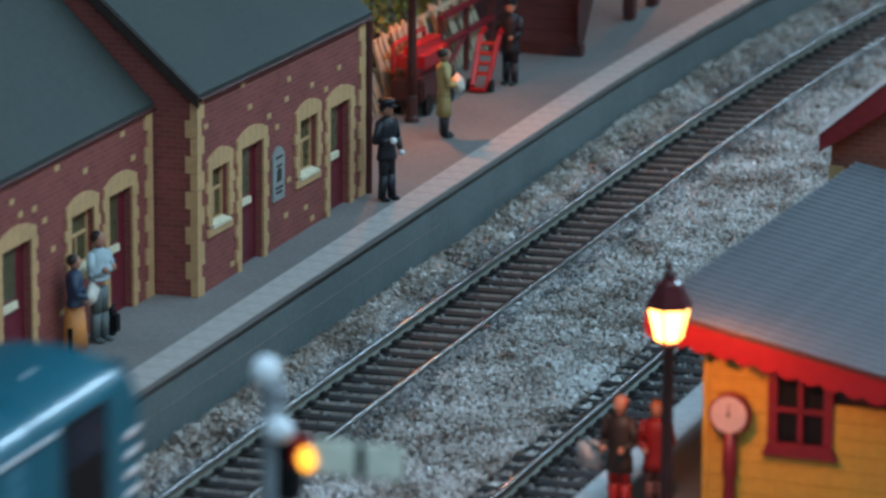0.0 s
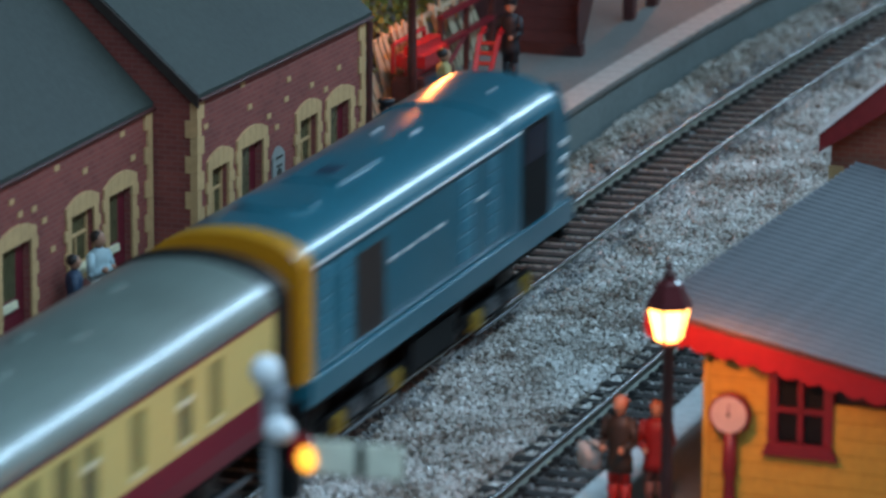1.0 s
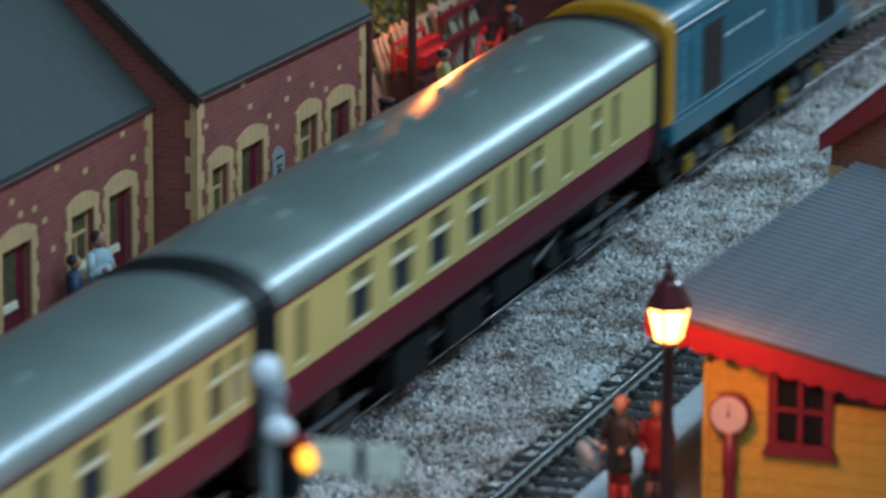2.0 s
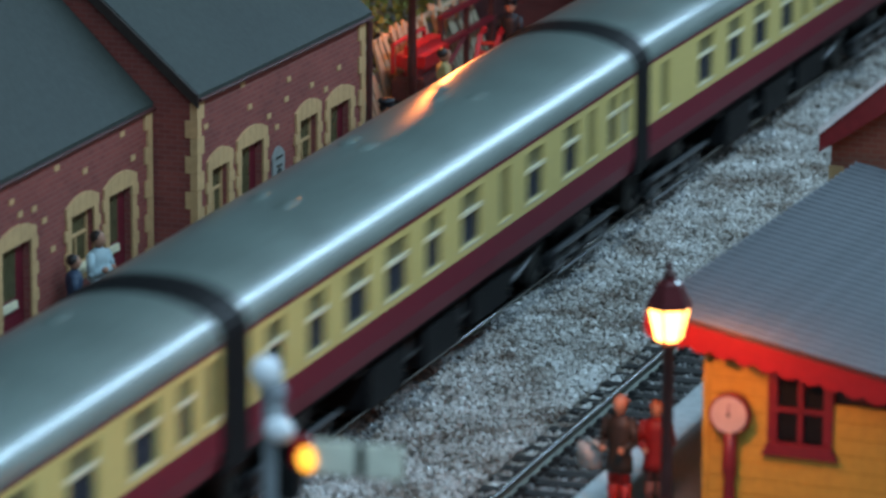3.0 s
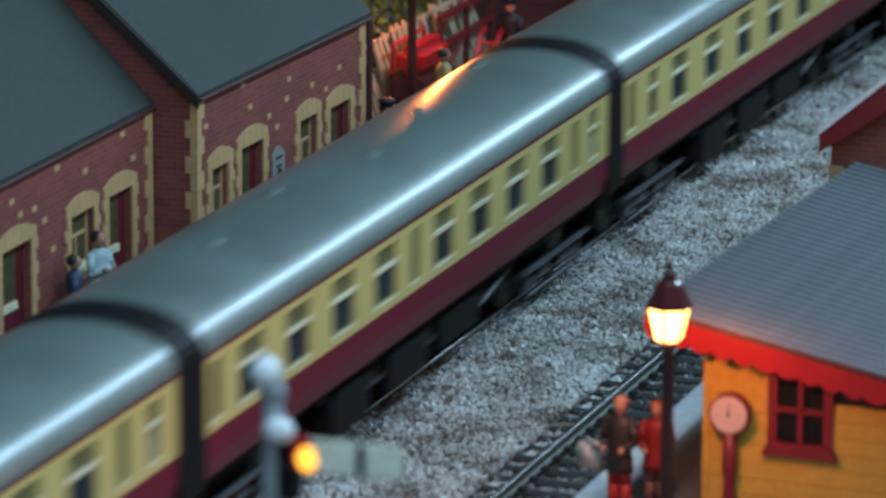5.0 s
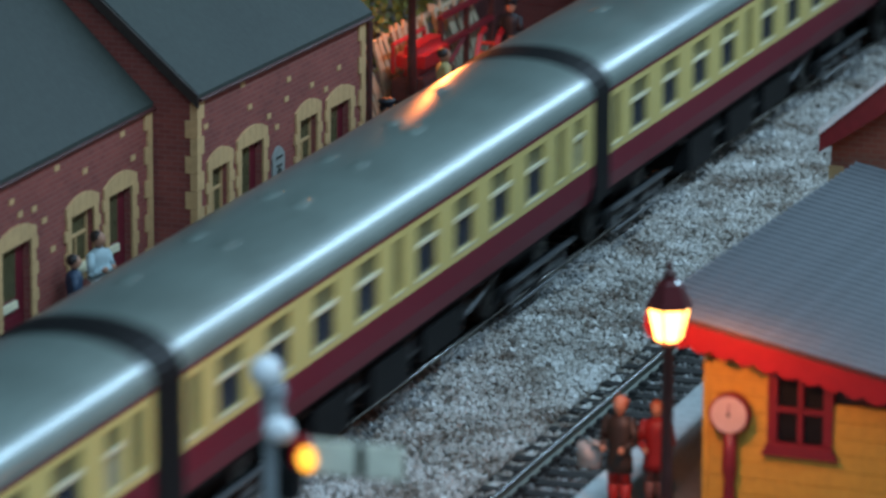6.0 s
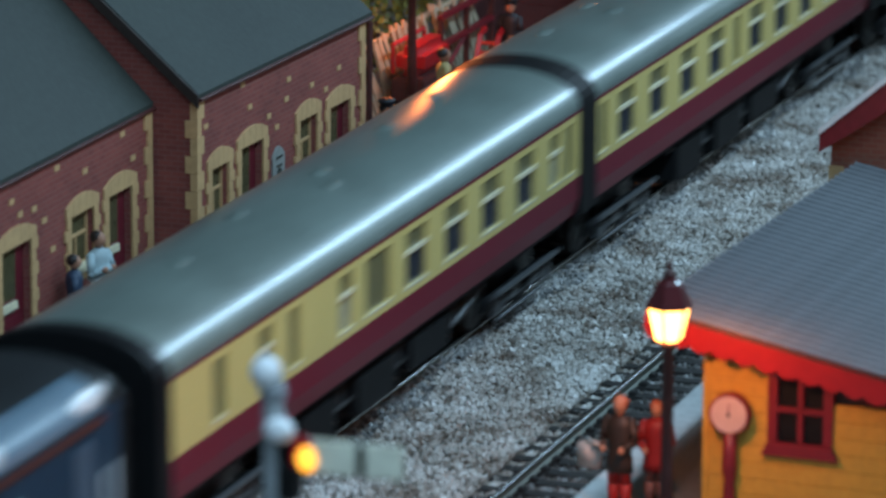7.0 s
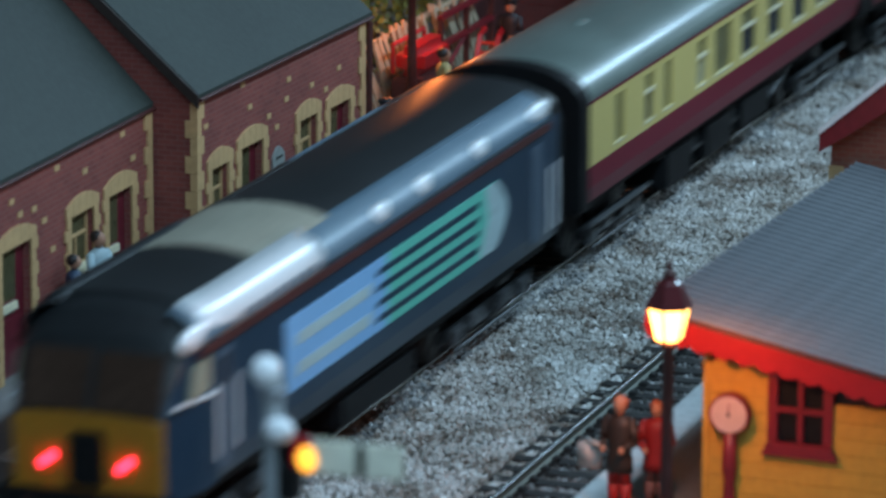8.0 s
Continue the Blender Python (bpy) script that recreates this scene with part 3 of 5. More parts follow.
def figure(name, x, y, z, turn, top, coat, legs, hat, label, hold=None, stride=0.5, hem=8.2, skirt=False, tall=1.0, pose_arms="front", shirt=None, case=False):
    """A painted model figure as one plain mesh, about 23 mm tall."""
    bm = new_bm()
    if skirt:
        lathe(bm, 0, 0, [(2.9, 1.2), (2.7, 5), (2.1, 11)], 12)
        for s in (-1, 1):
            ball(bm, (0.8, 1.0 * s, 0.6), 1.0, 1.5, 0.8, 0.6, 8)
    else:
        for s in (-1, 1):
            rod(bm, (0.5 * s * stride, 1.35 * s, 0.6), (0.1, 1.2 * s, 6), 0.95, 1.1, 8)
            rod(bm, (0.1, 1.2 * s, 6), (0, 0.95 * s, 11), 1.1, 1.45, 8)
            ball(bm, (0.9 + 0.3 * s * stride, 1.4 * s, 0.55), 1.0, 1.7, 0.8, 0.55, 8)
    n_leg = len(bm.faces)
    m0 = Matrix.Diagonal((0.78, 1.12, 1, 1))
    torso = lathe(new_bm(), 0, 0, [(2.5, hem), (2.35, (hem + 12) / 2), (2.0, 12.6), (2.55, 16.8), (2.3, 18.2), (0.95, 19.2)], 12)
    torso.transform(m0)
    me = bpy.data.meshes.new("torso")
    torso.to_mesh(me)
    torso.free()
    bm.from_mesh(me)
    bpy.data.meshes.remove(me)
    for s in (-1, 1):
        if pose_arms == "akimbo":
            elbow, wrist = ((0.4, -4.2, 14.2), (3.5, -2.6, 14.5)) if s < 0 else ((-0.6, 4.2, 14.0), (1.0, 3.7, 11.0))
        elif pose_arms == "folded":
            elbow, wrist = (0.8, 3.4 * s, 14.6), (2.4, -1.0 * s, 15.2)
        else:
            elbow, wrist = (0.6, 3.3 * s, 14.2), (3.0, 2.0 * s, 13.2)
        rod(bm, (0, 2.5 * s, 17.8), elbow, 0.95, 0.8, 8)
        ball(bm, elbow, 0.82, seg=8)
        rod(bm, elbow, wrist, 0.8, 0.62, 8)
        ball(bm, (0, 2.5 * s, 17.7), 1.0, seg=8)
    n_coat = len(bm.faces)
    for s in (-1, 1):
        hand = ((3.7, -2.4, 14.6) if s < 0 else (1.2, 3.5, 10.6)) if pose_arms == "akimbo" else (2.7, -1.3 * s, 15.3) if pose_arms == "folded" else (3.3, 1.9 * s, 13.1)
        ball(bm, hand, 0.68, seg=8)
    ball(bm, (0.15, 0, 20.9), 1.4, 1.05, 0.9, 1.2, 12)
    ball(bm, (1.55, 0, 20.8), 0.32, seg=6)
    rod(bm, (0, 0, 18.6), (0.05, 0, 20), 0.7, seg=8)
    n_skin = len(bm.faces)
    ball(bm, (-0.25, 0, 21.35), 1.5, 1.05, 1.0, 0.95, 10)
    if top:
        lathe(bm, 0, 0, [(1.6, 21.7), (1.65, 22.3), (2.0, 22.7), (1.9, 23.2), (0.6, 23.4)], 12)
        box(bm, 0.9, 2.4, -1.1, 1.1, 21.7, 21.95)
    n_hat = len(bm.faces)
    if hold and not case:
        rod(bm, (3.5, -2.4, 12.6), (3.9, 2.8, 14.2), 1.5, 1.7, 4)
    if case:
        box(bm, -0.2, 1.6, -8.2, -3.6, 8.2, 13.2, 0.4)
        rod(bm, (0.7, -6.4, 13.2), (2.6, -3.0, 13.6), 0.5, seg=6)
    if shirt:
        ball(bm, (1.35, 0, 17.4), 0.9, 0.6, 0.7, 1.3, 8)
        ball(bm, (4.1, -2.3, 14.6), 0.85, seg=8)
        ball(bm, (1.3, 3.5, 10.6), 0.8, 1.2, 0.8, 1.0, 8)
    bm.transform(pose(x, y, z, 0, 0, turn) @ Matrix.Scale(tall, 4))
    ob = part(name, bm, legs, smooth=True)
    for mat in (coat, SKIN, hat, shirt or hold or coat):
        ob.data.materials.append(mat)
    for i, p in enumerate(ob.data.polygons):
        p.material_index = 0 if i < n_leg else 1 if i < n_coat else 2 if i < n_skin else 3 if i < n_hat else 4
    return tagged(ob, label, "figurine", "painted model figures")


def plain(name, colour, rough=0.55):
    return material(name, colour, rough, vary=0.2, scale=2000)


def platform_people():
    navy = plain("dark_uniform", (0.012, 0.013, 0.018))
    tan = plain("tan_coat", (0.42, 0.33, 0.13))
    hair = plain("dark_hair", (0.025, 0.015, 0.012))
    pale = plain("pale_shirt", (0.40, 0.52, 0.55))
    greycloth = plain("grey_suit", (0.10, 0.125, 0.12))
    orange = plain("orange_skirt", (0.62, 0.24, 0.06))
    denim = plain("blue_top", (0.03, 0.055, 0.10))
    paper = plain("paper", (0.62, 0.58, 0.50))
    figure("figurine", 34.6, 34.5, PZ, 248, True, navy, navy, navy, "painted station master figure in dark uniform and cap", None, 0.6, 9.5, pose_arms="akimbo", shirt=WHITE, tall=1.05)
    figure("figurine", 105, 44.5, PZ, 300, False, tan, navy, hair, "painted figure in a long tan coat holding a paper", paper, 0.2, 5.6)
    figure("figurine", 172, 49, PZ, 170, True, navy, navy, navy, "painted porter figure in black pushing a red barrow")
    figure("figurine", -108, 47.4, PZ, 255, False, pale, greycloth, hair, "painted figure in a grey suit and pale shirt, arms folded", None, 0.2, 13.4, tall=1.05, pose_arms="folded")
    figure("figurine", -118.5, 48.4, PZ, 290, False, denim, orange, hair, "painted figure in a blue top and orange skirt with a paper", paper, 0, 11.0, True, 0.93)
    p = thing("travel_bag", -102.5, 46.5, PZ, "black travel bag on the platform", "bag")
    part("bag", box(new_bm(), -104.6, -100.6, 45.4, 48.2, PZ, PZ + 5.6, 1.0), BLACK, p)
    part("strap", rod(new_bm(), (-103.6, 46.8, PZ + 5.8), (-101.6, 46.8, PZ + 6.4), 0.35, seg=6), BLACK, p)
    p = thing("shoulder_bag", -118.6, 48.4, PZ, "small black case beside the figure", "bag")
    part("case", box(new_bm(), -121.2, -118.2, 47.2, 49.6, PZ, PZ + 6.5, 0.7), BLACK, p)


def hand_barrow():
    p = thing("sack_barrow", 163, 53, PZ, "scarlet two-wheeled sack barrow standing on the platform", "barrow")
    for s in (-1, 1):
        part("rail", rod(new_bm(), (160, 53.5 + s * 2.0, PZ + 1.5), (168, 53.5 + s * 2.6, PZ + 13.5), 0.75, seg=8), SCARLET, p)
        part("handle", rod(new_bm(), (168, 53.5 + s * 2.6, PZ + 13.5), (171.5, 53.5 + s * 2.4, PZ + 14.6), 0.7, 0.9, seg=8), SCARLET, p)
        part("wheel", rod(new_bm(), (160.5, 53.5 + s * 2.6, PZ + 1.7), (160.5, 53.5 + s * 3.4, PZ + 1.7), 1.7, seg=14), BLACK, p, "small black wheel")
    for k in (0.25, 0.45, 0.65, 0.85):
        x, z = 160 + 8 * k, PZ + 1.5 + 12 * k
        part("slat", rod(new_bm(), (x, 51.1, z), (x, 55.9, z), 0.55, seg=8), SCARLET, p)
    part("toe_plate", box(new_bm(), 157.5, 160.5, 51.2, 55.8, PZ + 0.6, PZ + 1.2, 0.1), SCARLET, p)


def luggage_cart():
    p = thing("luggage_cart", 135, 64, PZ, "red four-wheeled platform luggage cart with a rail", "cart")
    part("body", box(new_bm(), 124, 149, 56.5, 65.4, PZ + 4, PZ + 10, 0.6), DARKWOOD, p, "dark red cart body")
    part("load", box(new_bm(), 124.6, 148, 57, 65, PZ + 10, PZ + 17.6, 2.2), SCARLET, p, "bright red covered load")
    for y in (65,):
        part("rail", rod(new_bm(), (124.5, y, PZ + 18.3), (149, y, PZ + 18.3), 0.6, seg=8), SCARLET, p)
        for x in (124.5, 137, 149):
            part("upright", rod(new_bm(), (x, y, PZ + 11), (x, y, PZ + 18.3), 0.55, seg=8), SCARLET, p)
    for x in (128, 145):
        for y in (56.2, 64.6):
            part("wheel", rod(new_bm(), (x, y, PZ + 2.8), (x, y + 1.2, PZ + 2.8), 2.8, seg=18), BLACK, p, "black cart wheel")
    part("chassis", box(new_bm(), 126, 147, 57.5, 64.5, PZ + 2.2, PZ + 4, 0.2), DARK, p)


def red_frame():
    p = thing("red_gate_frame", 185, 65, PZ, "open dark red timber gate frame", "gate")
    for x in (165, 186, 207):
        part("post", box(new_bm(), x - 0.7, x + 0.7, 65.3, 66.7, PZ, 30, 0.1), DARKWOOD, p)
    for z in (22.5, 30):
        part("rail", box(new_bm(), 164.3, 207.7, 65.2, 66.8, z - 0.7, z + 0.7, 0.1), MAROON, p)
    part("brace", rod(new_bm(), (166, 66, 14), (186, 66, 22), 0.6, seg=6), MAROON, p)


def footbridge():
    """Boarded stair rising away from the platform's near end to a deck that crosses both tracks."""
    p = thing("footbridge", 250, 58, PZ, "dark maroon boarded station footbridge with stair and square legs", "footbridge")
    part("plinth", box(new_bm(), 212.6, 216.2, 42.2, 75.4, PZ, PZ + 3.2, 0.15), DARKWOOD, p)
    for k in range(21):
        z = PZ + 3.2 + k * 3
        back = 216 + (z - PZ) * 0.8
        part("step", slab(new_bm(), [(back - 5.4, z + 0.04), (back, z + 0.04), (back + 2.3, z + 2.96), (back - 5.4 + 2.3, z + 2.96)], "y", 43.2, 74.4), DARKWOOD, p)
    for y in (42.6, 74.4):
        pts = [(211.6, PZ + 3.2), (216, PZ + 3.2), (266, PZ + 65.6), (266, PZ + 78), (261, PZ + 78), (211.6, PZ + 14)]
        part("stringer", slab(new_bm(), pts, "y", y, y + 0.6), DARKWOOD, p, "dark boarded stair side")
    part("deck", box(new_bm(), 264, 296, -140, 75, PZ + 66.2, PZ + 69, 0.3), DARKWOOD, p, "dark timber bridge deck")
    for x in (264, 295.2):
        part("parapet", box(new_bm(), x, x + 0.8, -140, 42 if x < 280 else 75, PZ + 69, PZ + 84, 0.1), DARKWOOD, p, "dark boarded parapet")
    for x in (268.5, 291):
        for y in (45.3, 71, -100, -134):
            part("leg", box(new_bm(), x - 2.2, x + 2.2, y - 1.5, y + 1.5, PZ, PZ + 66.2, 0.3), DARKWOOD, p, "stout square leg")


def fence():
    """A leaning rustic paling fence behind the platform."""
    p = thing("paling_fence", 130, 69, PZ, "pale wooden paling fence with slanting slats", "fence")
    rng = random.Random(3)
    bm = slab(new_bm(), [(-0.9, 0), (0.9, 0), (0.9, 24), (0, 25.8), (-0.9, 24)], "y", -0.35, 0.35)
    first = None
    for k in range(44):
        x, y = 66 + k * 3.4, 69
        m = pose(x * MM, y * MM, PZ * MM, rng.uniform(-3, 3), -38 + rng.uniform(-6, 6), 0)
        if first is None:
            first = part("slat", bm, FENCE, None, "weathered pale slat")
            first.parent = p
            first.matrix_basis = Matrix.Translation((-0.130, -0.069, -PZ * MM)) @ m
            base = first
        else:
            c = new("slat", base.data)
            c.parent = p
            c.matrix_basis = Matrix.Translation((-0.130, -0.069, -PZ * MM)) @ m
    for z in (6, 18):
        part("rail", box(new_bm(), 66, 204, 69.5, 70.3, PZ + z, PZ + z + 1.2), FENCE, p)


def bush(x, y, z, r, seed, label):
    """A clump of many small foam leaves on short twigs."""
    p = thing("bush", x, y, z, label, "bush")
    part("stem", rod(new_bm(), (x, y, z), (x, y, z + r * 0.9), r * 0.12, r * 0.05), DARK, p)
    rng = random.Random(seed)
    bm = new_bm()
    for _ in range(900):
        d = Vector((rng.gauss(0, 1), rng.gauss(0, 1), rng.gauss(0, 1))).normalized()
        q = Vector((x, y, z + r)) + d * r * rng.uniform(0.55, 1.08) * (1 + 0.25 * noise.noise(d * 2.3))
        if q.z < z:
            continue
        s = rng.uniform(0.5, 1.5)
        a = Vector((rng.gauss(0, 1), rng.gauss(0, 1), rng.gauss(0, 1))).normalized() * s
        b = Vector((rng.gauss(0, 1), rng.gauss(0, 1), rng.gauss(0, 1))).normalized() * s
        vs = [bm.verts.new(v) for v in (q - a, q + b * 0.6, q + a, q - b * 0.6)]
        bm.faces.new(vs)
    part("leaves", bm, LEAF, p, "yellow-green scatter foliage", kind="stuff")


# ---- the near platform: yellow cabin, gabled building, lamp, scales ----
NZ = 12.0


def near_platform():
    p = thing("near_platform", 0, -150, 0, "grey model platform beside the near track", "platform", kind="structure")
    xs = [x for x in RUN if -700 < x < 700]
    part("deck", strip(new_bm(), xs, [(-81.5, -8), (-81.5, NZ - 1), (-88, NZ - 1), (-88, NZ), (-330, NZ), (-330, -8)]), TARMAC, p)
    first = None
    for k in range(-40, 20):
        x = k * 8.0
        if first is None:
            # Paler than the far slabs: the colour supplies light the hut blocks.
            first = part("edging_slab", box(new_bm(), -3.92, 3.92, -87.9, -80.6, NZ - 0.98, NZ + 0.15, 0.06), material("brightened_edging", (0.56, 0.58, 0.58), 0.6, vary=0.2), p, "pale edging slab, brightness put in its colour")
            first.location = (x * MM, 0, 0)
        else:
            twin(first, x, bend(x), 0)


def cabin():
    """Yellow boarded hut, its roof falling away from the track, red scalloped valance."""
    x0, x1, y0, y1 = -190, -70, -107.3, -175
    c = thing("yellow_cabin", -195, -100, NZ, "yellow boarded platform hut with red trim", "hut")
    fall = 0.188

    def roof_z(y):
        return 52.7 + (y + 97.5) * fall
    n, z = 0, NZ
    part("end_backing", slab(new_bm(), [(y0 - 0.6, NZ), (y1, NZ), (y1, roof_z(y1) - 1.5), (y0 - 0.6, roof_z(y0) - 1.5)], "x", x0 + 0.8, x0 + 2.2), DARK, c)
    wy0, wy1, wz0, wz1 = -119.6, -131.4, 28.6, 41.6
    while z < 45:
        h = 3.1
        top = min(z + h - 0.12, 46)
        def run(a, b):
            ta = min(top, roof_z(a) - 1.4)
            tb = min(top, roof_z(b) - 1.4)
            if tb <= z + 0.3:
                return
            part("board", slab(new_bm(), [(a, z), (b, z), (b, tb), (a, ta)], "x", x0, x0 + 0.8), CABYELLOW, c)
        if top > wz0 and z < wz1:
            run(y0, wy0)
            run(wy1, y1)
        else:
            run(y0, y1)
        z += h
    part("side_wall", slab(new_bm(), [(x0, NZ), (x1, NZ), (x1, roof_z(y0) - 1.4), (x0, roof_z(y0) - 1.4)], "y", y0 - 0.6, y0 + 0.2), CABYELLOW, c, "yellow boarded wall beside the track")
    part("back_wall", box(new_bm(), x0, x1, y1 - 0.8, y1, NZ, roof_z(y1) - 1.5), CABYELLOW, c)
    part("far_wall", slab(new_bm(), [(y0, NZ), (y1, NZ), (y1, roof_z(y1) - 1.5), (y0, roof_z(y0) - 1.5)], "x", x1 - 0.8, x1), CABYELLOW, c)
    part("corner_board", box(new_bm(), x0 - 0.35, x0 + 0.8, y0 - 0.7, y0 + 0.4, NZ, roof_z(y0) - 1.6), CABYELLOW, c)
    w = part("window", box(new_bm(), x0 + 0.5, x0 + 0.7, wy1, wy0, wz0, wz1), BLACK, c, "small dark four-pane window")
    for k in range(2):
        for j in range(2):
            ya = wy0 - 1.4 - k * 5.1
            za = wz0 + 0.6 + j * 6.0
            part("pane", box(new_bm(), x0 + 0.35, x0 + 0.5, ya - 4.3, ya, za, za + 5.2), BLACK, w)
    bm = new_bm()
    for a, b, lo, hi in ((wy0 - 1.5, wy0 + 0.3, wz0 - 1.5, wz1), (wy1 - 0.3, wy1 + 1.5, wz0 - 1.5, wz1), (wy1 + 1.5, wy0 - 1.5, wz0 + 5.9, wz0 + 6.8), (-126.0, -125.0, wz0, wz1), (wy1 + 1.5, wy0 - 1.5, wz1 - 0.8, wz1)):
        box(bm, x0 - 0.5, x0 + 0.45, min(a, b), max(a, b), lo, hi)
    part("window_frame", bm, MAROON, w, "red window frame")
    part("window_sill", slab(new_bm(), [(wy0 + 1.3, wz0 - 2.3), (wy1 - 1.5, wz0 - 2.3), (wy1 - 0.2, wz0 + 0.2), (wy0 + 0.1, wz0 + 0.2)], "x", x0 - 1.2, x0 + 0.2), MAROON, w, "deep red sill")
    rl, rr = -97.5, -180
    # Deck far darker than the ridges: the valleys' shade is in its colour.
    part("roof_deck", slab(new_bm(), [(rl, roof_z(rl) - 0.8), (rr, roof_z(rr) - 0.8), (rr, roof_z(rr)), (rl, roof_z(rl))], "x", x0 - 5, x1 + 4), SLATE, c, "roof board, dark to shade the valleys")
    first = None
    x = x0 - 5 + 0.7
    while x < x1 + 4:
        if first is None:
            first = part("corrugation", rod(new_bm(), (0, rl, roof_z(rl) - 0.2), (0, rr, roof_z(rr) - 0.2), 1.15, seg=8), CORRUGATED, c)
            first.location = (x * MM, 0, 0)
        else:
            twin(first, x, 0, 0)
        x += 3.4
    pts = [(rl, roof_z(rl) - 0.6)]
    n = 20
    lower = []
    for i in range(n * 4 + 1):
        y = rl + (rr - rl) * i / (n * 4)
        lower.append((y, roof_z(y) - 4.6 - 1.0 * abs(math.sin(math.pi * i / 4))))
    pts += [(rr, roof_z(rr) - 0.6)] + lower[::-1]
    part("valance", slab(new_bm(), pts, "x", x0 - 5.5, x0 - 5), SCARLET, c, "scarlet scalloped valance")
    part("verge_trim", slab(new_bm(), [(rl, roof_z(rl) - 0.3), (rr, roof_z(rr) - 0.3), (rr, roof_z(rr) + 0.5), (rl, roof_z(rl) + 0.5)], "x", x0 - 5.9, x0 - 5.5), DARKWOOD, c, "dark brown verge strip")
    part("track_fascia", slab(new_bm(), [(x0 - 5, roof_z(rl) - 4), (x1 + 4, roof_z(rl) - 4), (x1 + 4, roof_z(rl) - 0.9), (x0 - 5, roof_z(rl) - 0.9)], "y", rl, rl + 0.5), SCARLET, c)
    c.rotation_euler = (0, 0, radians(-3.0))


def gabled_house():
    x0, y0 = -60, -97
    h = thing("gabled_building", -10, -130, NZ, "brick building with red bargeboards and pale quoins", "building")
    ze = 57.4
    t = 0.845
    ry = y0 - 36
    part("end_wall", slab(new_bm(), [(y0, NZ), (2 * ry - y0, NZ), (2 * ry - y0, ze), (ry, ze + 36 * t), (y0, ze)], "x", x0, x0 + 2.4), BRICK_B, h, "orange brick gable wall")
    part("side_wall", box(new_bm(), x0 + 2.4, 50, y0 - 2.4, y0, NZ, ze), BRICK_B, h)
    part("back_wall", box(new_bm(), x0 + 2.4, 50, 2 * ry - y0, 2 * ry - y0 + 2.4, NZ, ze), BRICK_B, h)
    part("far_wall", slab(new_bm(), [(y0 - 2.4, NZ), (2 * ry - y0 + 2.4, NZ), (2 * ry - y0 + 2.4, ze), (ry, ze + 36 * t - 2), (y0 - 2.4, ze)], "x", 47.6, 50), BRICK_B, h)
    for s in (1, -1):
        e = ry + s * 37.2
        z = ze - 1.2 * t
        part("roof", slab(new_bm(), [(e, z + 0.6), (ry, z + 37.2 * t + 0.6), (ry, z + 37.2 * t + 2.4), (e, z + 2.4)], "x", x0 - 5, 54), SLATE, h, "grey roof slope")
        part("bargeboard", slab(new_bm(), [(e, z - 2.2), (ry, z + 37.2 * t - 8), (ry, z + 37.2 * t + 2), (e, z + 1.6)], "x", x0 - 5.6, x0 - 5.02), MAROON, h, "deep red bargeboard")
        # White colour stands in for the bright reflection along the verge.
        part("lit_verge_flashing", slab(new_bm(), [(e, z + 1.6), (ry, z + 37.2 * t + 2), (ry, z + 37.2 * t + 3.4), (e, z + 3.0)], "x", x0 - 6.4, x0 - 4), WHITE, h, "verge flashing painted white for its bright reflection")
    part("ridge", rod(new_bm(), (x0 - 5, ry, ze + 36 * t + 2), (54, ry, ze + 36 * t + 2), 1.2), SLATE, h)
    for i in range(11):
        w = 4.2 if i % 2 else 2.8
        z = NZ + i * 3.5
        part("quoin", box(new_bm(), x0 - 0.4, x0 + 0.2, y0 - w, y0 + 0.4, z + 0.05, z + 3.45, 0.08), QUOIN, h)


def dial_scales():
    x, y = -192.4, -112.8
    p = thing("dial_weighing_scales", x, y, NZ, "red pedestal weighing scales with a round white dial", "scales")
    part("pedestal", lathe(new_bm(), x, y, [(2.4, NZ), (2.4, NZ + 1.5), (1.3, NZ + 3), (1.0, NZ + 9), (1.4, NZ + 11), (1.2, 31)], 10), MAROON, p, "deep red pedestal", smooth=True)
    part("dial_case", rod(new_bm(), (x - 1.0, y, 33.6), (x + 0.8, y, 33.6), 3.9, seg=28), MAROON, p, "red dial case")
    d = part("dial_face", rod(new_bm(), (x - 1.3, y, 33.6), (x - 1.02, y, 33.6), 3.4, seg=28), DIALPINK, p, "round white dial, its pinkish shade in the colour")
    part("pointer", box(new_bm(), x - 1.36, x - 1.31, y - 0.1, y + 0.1, 33.8, 36.0), MAROON, d, "thin red pointer")
    part("hub", rod(new_bm(), (x - 1.42, y, 33.6), (x - 1.32, y, 33.6), 0.35, seg=10), BLACK, d)


def near_people():
    dark = plain("brown_jacket", (0.035, 0.022, 0.016))
    red = plain("red_trousers", (0.40, 0.015, 0.012))
    redcoat = plain("red_coat", (0.28, 0.012, 0.012))
    ginger = plain("ginger_hair", (0.40, 0.09, 0.025))
    figure("figurine", -191, -91.5, NZ, 170, False, dark, red, ginger, "painted figure in a dark jacket and red trousers with a case", SLAB, case=True)
    figure("figurine", -186, -97, NZ, 190, False, redcoat, plain("grey_slacks", (0.16, 0.07, 0.06)), ginger, "painted figure in a red coat", tall=0.92)


